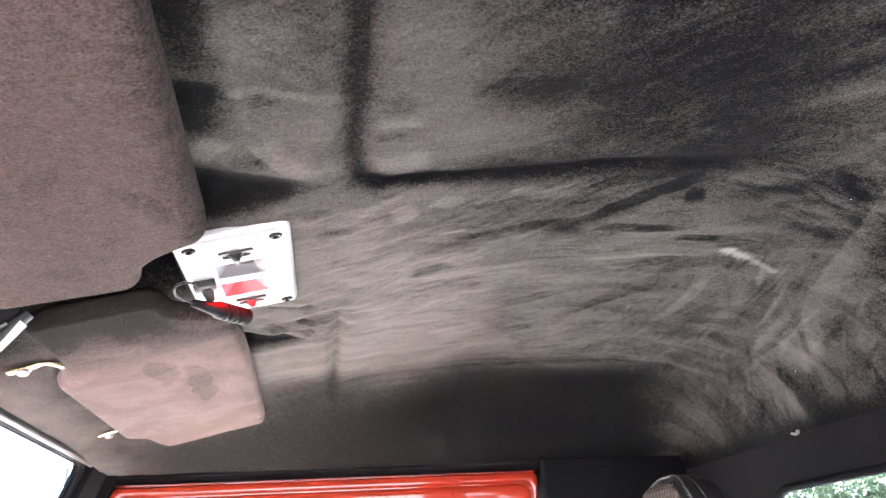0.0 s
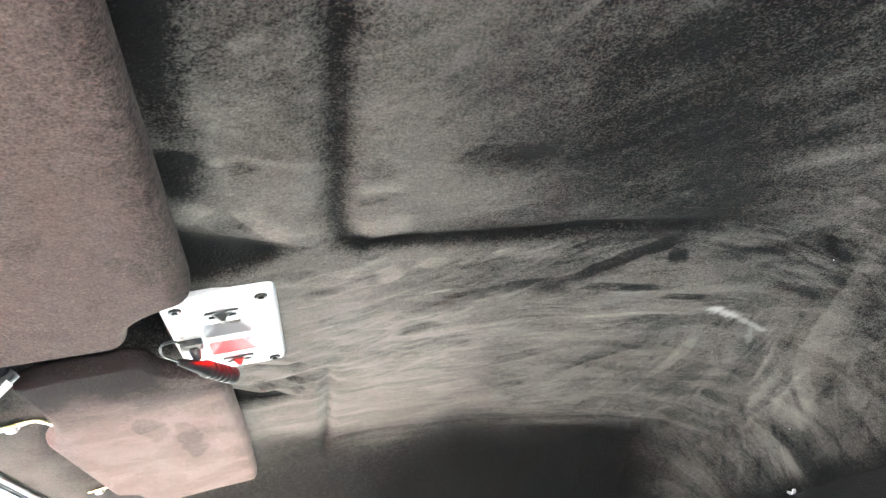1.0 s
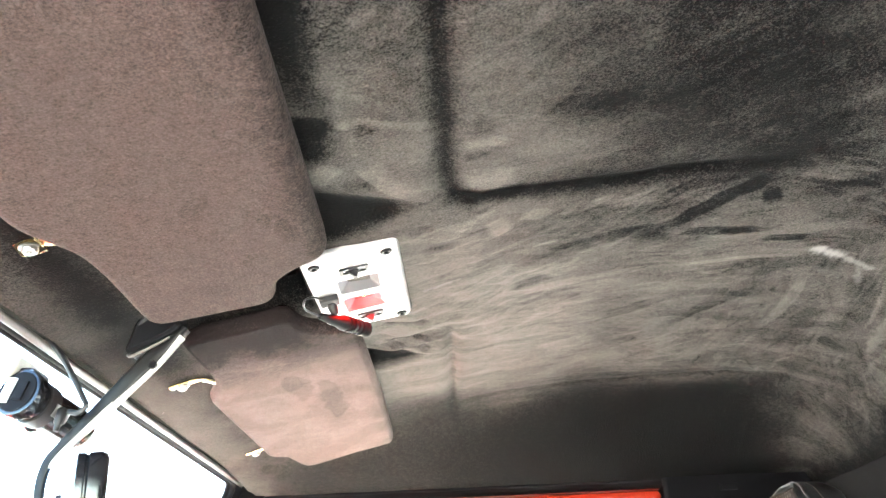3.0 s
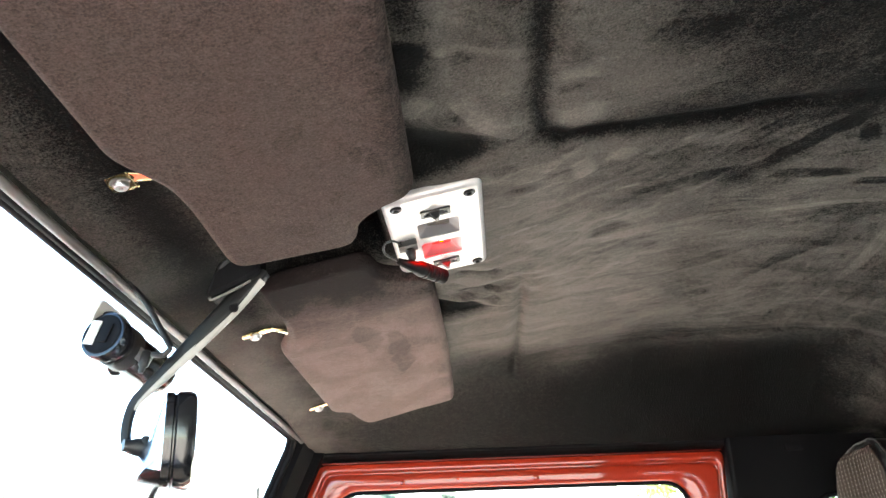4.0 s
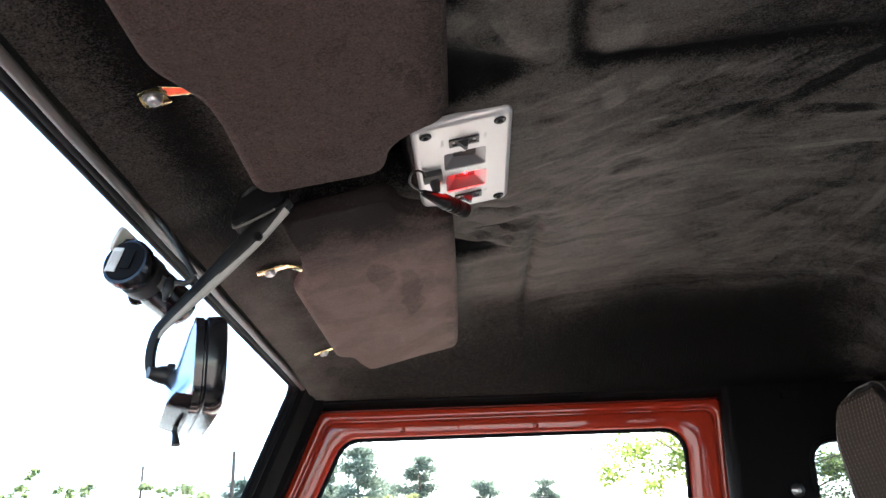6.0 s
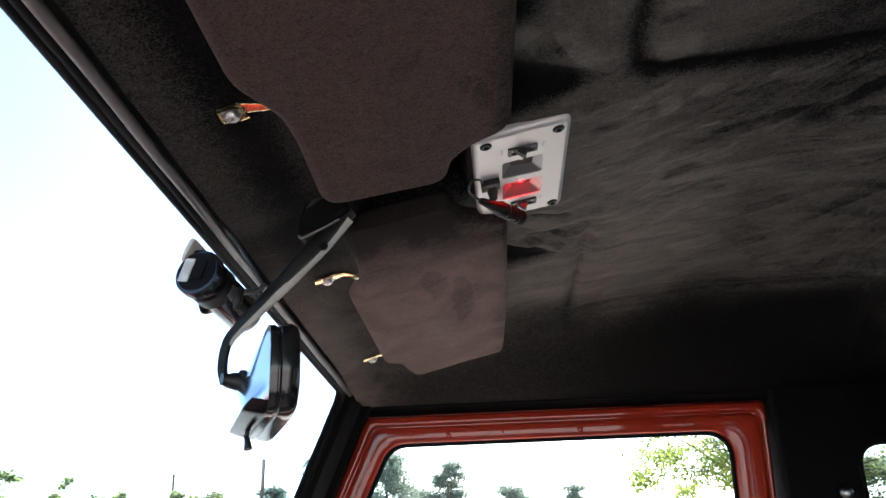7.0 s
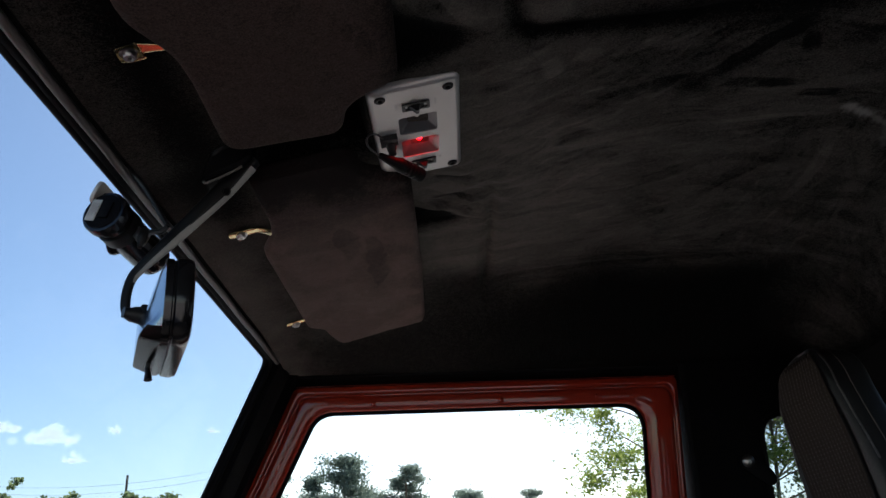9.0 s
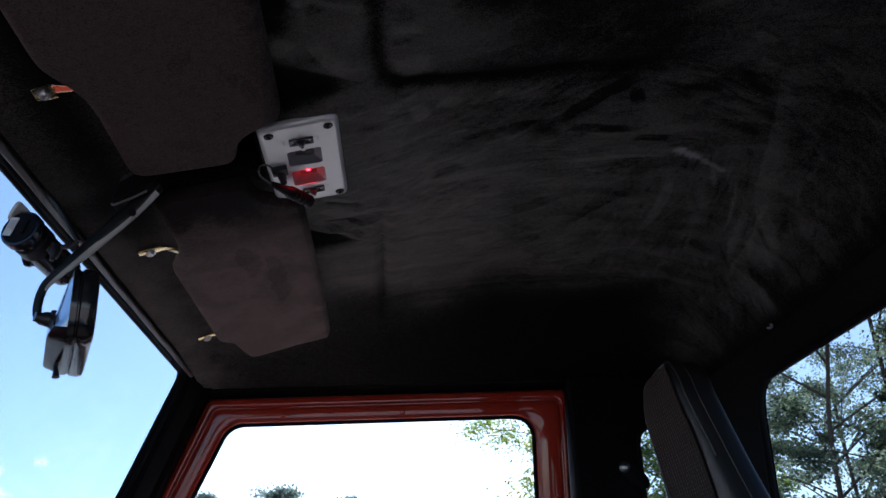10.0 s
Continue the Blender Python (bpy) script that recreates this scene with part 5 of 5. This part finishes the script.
for z in list(np.linspace(0.62, 1.62, 26)) + [1.65, 1.68, 1.70, 1.72, 1.735, 1.747, 1.755, 1.761, 1.765, 1.768]:
    hw, fx, dp = seat_sec(z)
    lp = []
    for k in range(36):
        a = 2 * math.pi * k / 36
        c, s = math.cos(a), math.sin(a)
        e = 0.45
        lp.append(Vector((fx + dp / 2 + dp / 2 * math.copysign(abs(c) ** e, c) + 0.010 * (1 - abs(s)) * (c < 0), 0.468 + hw * math.copysign(abs(s) ** 0.6, s), z)))
    loops.append(lp)
part("backrest", loft(loops, True, True), M["leather"], seat)
# ribbed cloth panel down the middle of the head, on the curve of the leather
def panel_x(z, y):
    hw, fx, dp = seat_sec(z)
    side_way = min(abs(y) / hw, 0.999) ** (1 / 0.6)
    return fx + dp / 2 * (1 - math.sqrt(1 - side_way * side_way) ** 0.45) + 0.010 * (1 - side_way)


rows = []
zs = np.linspace(1.30, 1.758, 110)
for z in zs:
    w = panel_width(z)
    row = []
    for k in range(97):
        y = (-1 + 2 * k / 96) * w
        rib = 0.0016 * abs(math.sin(y / 0.0105 * math.pi))
        row.append(Vector((panel_x(z, y) - 0.0016 - rib, 0.468 + y, z)))
    rows.append(row)
part("head_panel", loft(rows, closed=False), M["ribcloth"], seat, "grey-brown ribbed cloth panel")
bmt = bmesh.new()
for k in range(-10, 10):
    for z in np.arange(1.40, 1.755, 0.0056):
        y = 0.0105 * (k + 0.5)
        if abs(y) < panel_width(z) * 0.95:
            x = panel_x(z, y) - 0.0016
            add_box(bmt, (x - 0.0016, 0.468 + y - 0.0005, z - 0.0015), (x + 0.0012, 0.468 + y + 0.0005, z + 0.0015))
part("stitches", bmt, M["thread"], seat, "rows of pale stitches", smooth=False)["kind"] = "stuff"
# pale piping over the head's front edge
arch = [(panel_x(z, 0.96 * seat_sec(z)[0]) - 0.0012, 0.468 + s * 0.965 * seat_sec(z)[0], z) for s, part_zs in ((-1, np.linspace(1.60, 1.7675, 40)), (1, np.linspace(1.7675, 1.60, 40))) for z in part_zs]
part("piping", tube(arch, 0.0013, 8, up=Vector((1, 0, 0))), M["pale_piping"], seat, "pale leather piping")
for s in (1, -1):
    pts = [(panel_x(z, panel_width(z)) - 0.001, 0.468 + s * panel_width(z) * 1.01, z) for z in np.linspace(1.30, 1.66, 24)]
    part("piping", tube(pts, 0.0022, 8, up=Vector((1, 0, 0))), M["dark_rubber"], seat)
    pts = []
    for z in list(zs[::4]) + [1.764]:
        hw, fx, dp = seat_sec(z)
        pts.append((fx + dp * 0.42, 0.468 + s * hw * 1.0, z))
    part("stitching", tube(pts, 0.0008, 6, up=Vector((1, 0, 0))), M["thread"], seat)
    ce = Vector((0.785, 0.440 + s * 0.079, 1.487))
    lp = rounded([(-0.016, -0.03), (0.016, -0.03), (0.016, 0.03), (-0.016, 0.03)], 0.014, 5)
    mm = Matrix(((0, 0, 1, ce.x), (1, 0, 0, ce.y), (0, 1, 0, ce.z), (0, 0, 0, 1)))
    part("harness_slot", tube([mm @ Vector((p.x, p.y, 0)) for p in lp], 0.005, 8, True, up=Vector((1, 0, 0))), M["red_plastic"], seat, "red harness slot rim")
bmc = box((0.36, 0.22, 0.56), (0.78, 0.66, 0.95), 0.05)
part("cushion", bmc, M["leather"], seat)

clipm = thing("trim_clip", (0.942, 0.412, 1.806), "small clear plastic clip on the lining's rear edge", "clip")
part("clip_body", tube(smooth_path([(0.9350, 0.402, 1.8160), (0.9375, 0.407, 1.8130), (0.9375, 0.414, 1.8125), (0.9350, 0.419, 1.8150)], 4), [0.0012] + [0.0026] * 11 + [0.0012], 8, flat=(1.0, 0.7)), M["clip_plastic"], clipm)

# ---- seat belt anchor on the pillar ----
an = thing("seat_belt_anchor", (0.775, 0.79, 1.65), "black seat belt guide with a domed steel bolt", "seat belt")
part("bolt", lathe([(0.0125, 0), (0.0125, 0.002), (0.011, 0.005), (0.008, 0.0085), (0.004, 0.010), (0.0006, 0.0105)], along((0.772, 0.790, 1.655), (0.772, 0, 1.655)), 20), M["steel"], an, "domed steel bolt head")
gl = rounded([(0.757, 1.663), (0.774, 1.670), (0.788, 1.660), (0.812, 1.640), (0.820, 1.622), (0.810, 1.610), (0.788, 1.622), (0.760, 1.645)], 0.008, 4)
part("guide", slab(V2(*gl), ((0.003, -0.004), (0, -0.002), (0, 0.004), (0.002, 0.005)), Matrix(((1, 0, 0, 0), (0, 0, -1, 0.791), (0, 1, 0, 0), (0, 0, 0, 1)))), M["dark_rubber"], an)

# ---- outside ----
bm = bmesh.new()
gx = [-3000, -800, -200, -60, -20, -8, 0, 8, 20, 60, 200, 800, 3000]
gv = [[bm.verts.new((x, y, 0.0 if max(abs(x), abs(y)) < 30 else 0.25 * math.sin(x * 0.01) * math.cos(y * 0.013))) for y in gx] for x in gx]
for i in range(len(gx) - 1):
    for j in range(len(gx) - 1):
        bm.faces.new((gv[i][j], gv[i + 1][j], gv[i + 1][j + 1], gv[i][j + 1]))
tagged(part("ground", bm, M["gravel"]), "grey gravel ground around the parked car", "ground", kind="structure")

EYE0 = Vector((0.25, -0.72, 1.5))


def place(az, dist, z=0.0):
    return Vector((EYE0.x + dist * math.sin(radians(az)), EYE0.y + dist * math.cos(radians(az)), z))


def leaf_cloud(clumps, n, size, rng, flat=0.6, tight=0.48):
    """Many small bent leaves gathered round clump centres (centre, radius)."""
    vs, fs = [], []
    for _ in range(n):
        c, r = clumps[rng.randrange(len(clumps))]
        d = Vector((rng.gauss(0, 1), rng.gauss(0, 1), rng.gauss(0, flat)))
        d = d * (r * tight)
        p = c + d
        a = Vector((rng.uniform(-1, 1), rng.uniform(-1, 1), rng.uniform(-0.7, 0.7))).normalized()
        b = a.cross(Vector((rng.uniform(-1, 1), rng.uniform(-1, 1), rng.uniform(-1, 1)))).normalized()
        s = size * rng.uniform(0.6, 1.3)
        k = len(vs)
        nn = a.cross(b) * s * 0.15
        vs += [p - a * s * 0.5, p + b * s * 0.28 + nn, p + a * s * 0.5, p - b * s * 0.28 + nn]
        fs += [(k, k + 1, k + 2, k + 3)]
    return vs, fs


def limb(path, r0, r1, seg=7):
    n = len(path)
    return tube(path, [r0 + (r1 - r0) * i / (n - 1) for i in range(n)], seg, up=Vector((0.3, 0.9, 0.1)))


def crown_mesh(name, vs, fs, material, parent):
    m = bpy.data.meshes.new(name)
    m.from_pydata(vs, [], fs)
    m.materials.append(material)
    ob = new(name, m)
    ob.parent = parent
    ob.matrix_parent_inverse = parent.matrix_world.inverted()
    return ob


def broadleaf(at, h, spread, low, n, size, material, seed, label, limbs=22):
    rng = random.Random(seed)
    t = thing("tree", at, label, "tree", "trees beside the car")
    trunk = smooth_path([at + Vector((rng.uniform(-.1, .1) * k, rng.uniform(-.1, .1) * k, h * 0.85 * k / 4)) for k in range(5)], 4)
    bms, clumps = [limb(trunk, h * 0.0055, h * 0.002, 9)], []
    for k in range(limbs):
        f = rng.uniform(low / h, 0.82)
        p0 = trunk[int(f / 0.85 * (len(trunk) - 1))]
        a = rng.uniform(0, 2 * math.pi)
        ln = spread * rng.uniform(0.45, 1.0) * (1.15 - 0.6 * abs(f - 0.5))
        p2 = p0 + Vector((math.cos(a) * ln, math.sin(a) * ln, ln * rng.uniform(0.1, 0.75)))
        p1 = (p0 + p2) / 2 + Vector((rng.uniform(-.1, .1), rng.uniform(-.1, .1), 0.08 * ln))
        pts = smooth_path([p0, p1, p2], 4)
        bms.append(limb(pts, h * 0.0024, h * 0.0007, 6))
        for q in (0.45, 0.7, 0.9, 1.0):
            c = pts[int(q * (len(pts) - 1))] + Vector((rng.uniform(-1, 1), rng.uniform(-1, 1), rng.uniform(-.6, .6))) * spread * 0.13
            clumps.append((c, spread * rng.uniform(0.10, 0.22)))
            bms.append(limb([pts[int(q * (len(pts) - 1))], c], h * 0.0008, h * 0.0004, 5))
    part("trunk", merge(bms), M["bark"], t)
    vs, fs = leaf_cloud(clumps, n, size, rng, 0.6, 0.36)
    crown_mesh("crown", vs, fs, material, t)
    return t


def pine(at, h, w, seed, low=0.35):
    rng = random.Random(seed)
    t = thing("pine_tree", at, "distant dark green pine with uneven layered crown", "tree", "distant pines")
    lean = Vector((rng.uniform(-.03, .03), rng.uniform(-.03, .03), 1))
    trunk = [at + lean * (h * k / 6) for k in range(7)]
    bms, clumps = [limb(trunk, h * 0.022, h * 0.005, 8)], []
    f, power = low, rng.choice((1.6, 2.5, 4.0))
    while f < 0.99:
        for _ in range(4):
            a = rng.uniform(0, 2 * math.pi)
            ln = w * max(0.02, 1 - ((f - low) / (1 - low)) ** power) ** 0.6 * rng.uniform(0.4, 1.15)
            p0 = at + lean * (h * f)
            p1 = p0 + Vector((math.cos(a) * ln, math.sin(a) * ln, ln * rng.uniform(-0.1, 0.4)))
            bms.append(limb([p0, p1], h * 0.005, h * 0.0015, 5))
            clumps.append((p1, w * rng.uniform(0.22, 0.40)))
            clumps.append((p0.lerp(p1, 0.55), w * rng.uniform(0.22, 0.40)))
        f += rng.uniform(0.035, 0.085)
    part("trunk", merge(bms), M["bark"], t)
    vs, fs = leaf_cloud(clumps, 12000, h * 0.022, rng, 0.6, 0.44)
    crown_mesh("crown", vs, fs, M["pine"], t)
    return t


for az, el, dist, w, sd in ((-11.8, 7.5, 75, 2.3, 1), (-9.4, 6.7, 80, 2.2, 2), (-7.0, 8.0, 75, 3.2, 3), (-2.9, 7.2, 78, 2.5, 4), (1.2, 5.7, 90, 2.6, 5), (5.2, 5.6, 95, 2.2, 6), (-5.2, 5.9, 85, 2.8, 7), (-14.5, 6.3, 85, 2.6, 8)):
    pine(place(az, dist), 1.5 + dist * math.tan(radians(el)), w, sd)
for az, el, dist, w, sd in ((-18.2, 6.3, 60, 2.8, 21), (-24.3, 6.0, 70, 3.0, 22), (-28.6, 6.1, 80, 4.2, 23), (-21.8, 4.9, 75, 3.0, 24), (-4.2, 5.4, 65, 2.5, 25), (-33.2, 7.9, 45, 2.6, 26), (-13.2, 5.2, 70, 2.6, 27)):
    broadleaf(place(az, dist), 1.5 + dist * math.tan(radians(el)), w, 1.0, 4200, 0.34, M["field_leaf"], sd, "distant rounded green tree on the field's edge")

broadleaf(place(17.4, 13.0), 6.6, 2.15, 1.0, 42000, 0.058, M["leaf"], 31, "young broadleaf tree with sunlit yellow-green leaves", 44)
for az, dist, h, sp, sd in ((21.0, 13.5, 6.6, 2.0, 41), (29.0, 11.5, 7.0, 1.9, 42), (33.0, 12.0, 7.5, 2.3, 43), (39.0, 10.0, 7.0, 2.1, 44), (46.0, 12.0, 7.5, 2.4, 45), (30.0, 17.0, 8.0, 2.6, 46), (36.5, 18.0, 8.5, 2.7, 47)):
    broadleaf(place(az, dist), h + 0.8, sp + 0.25, 0.6, 32000, 0.060, M["dark_leaf"], sd, "tall tree with thin trunk and dark backlit leaves")

# poles and wires
for az, el, dist in ((-15.3, 7.7, 60), (-20.9, 6.75, 95)):
    b = place(az, dist)
    top = 1.5 + dist * math.tan(radians(el))
    po_ = thing("utility_pole", b, "weathered wooden utility pole by the field", "utility pole", "utility poles")
    part("post", lathe([(0.16, 0), (0.15, top * 0.5), (0.12, top)], Matrix.Translation(b), 12), M["wood_pole"], po_)
wire = thing("power_line", place(-15.3, 60), "thin black overhead wires between poles", "power line")
for k in (0.0, 0.5):
    p0, p1 = place(-15.3, 60, 9.0 - k), place(-34.0, 75, 10.2 - k)
    part("wire", tube([p0.lerp(p1, t) + Vector((0, 0, -1.2 * 4 * t * (1 - t))) for t in np.linspace(0, 1, 12)], 0.008, 5), M["dark_rubber"], wire)

# small fair-weather clouds low over the horizon: many thin wisps gathered along a base line
for az, el, w, tall, sd in ((-28.3, 9.2, 62, 0.28, 1), (-25.6, 8.6, 100, 0.34, 2), (-24.1, 7.5, 44, 0.34, 3), (-22.0, 9.3, 30, 0.8, 4), (-15.9, 9.5, 26, 0.4, 5), (-13.9, 10.5, 30, 0.3, 6)):
    rng = random.Random(900 + sd)
    d = 1800.0
    c = place(az, d, 1.5 + d * math.tan(radians(el)))
    side_on = Vector((math.cos(radians(az)), -math.sin(radians(az)), 0))
    bms = []
    for k in range(34):
        u = rng.gauss(0, 0.24)
        r = w * rng.uniform(0.05, 0.13) * (1.25 - min(abs(u), 0.6))
        o = side_on * (u * w) + Vector((rng.gauss(0, 0.1) * w, rng.gauss(0, 0.1) * w, abs(rng.gauss(0, 0.42)) * tall * w * (1 - min(abs(u) * 1.3, 0.8))))
        b = bmesh.new()
        bmesh.ops.create_icosphere(b, subdivisions=2, radius=r, matrix=Matrix.Translation(c + o))
        for v in b.verts:
            dd = v.co - c - o
            v.co = c + o + dd * (1 + 0.45 * noise.noise(v.co * 0.11)) * (0.7 if dd.z < 0 else 1)
        bms.append(b)
    tagged(part("backdrop", merge(bms), M["cloud"]), "small white fair-weather cloud", "cloud", kind="structure")
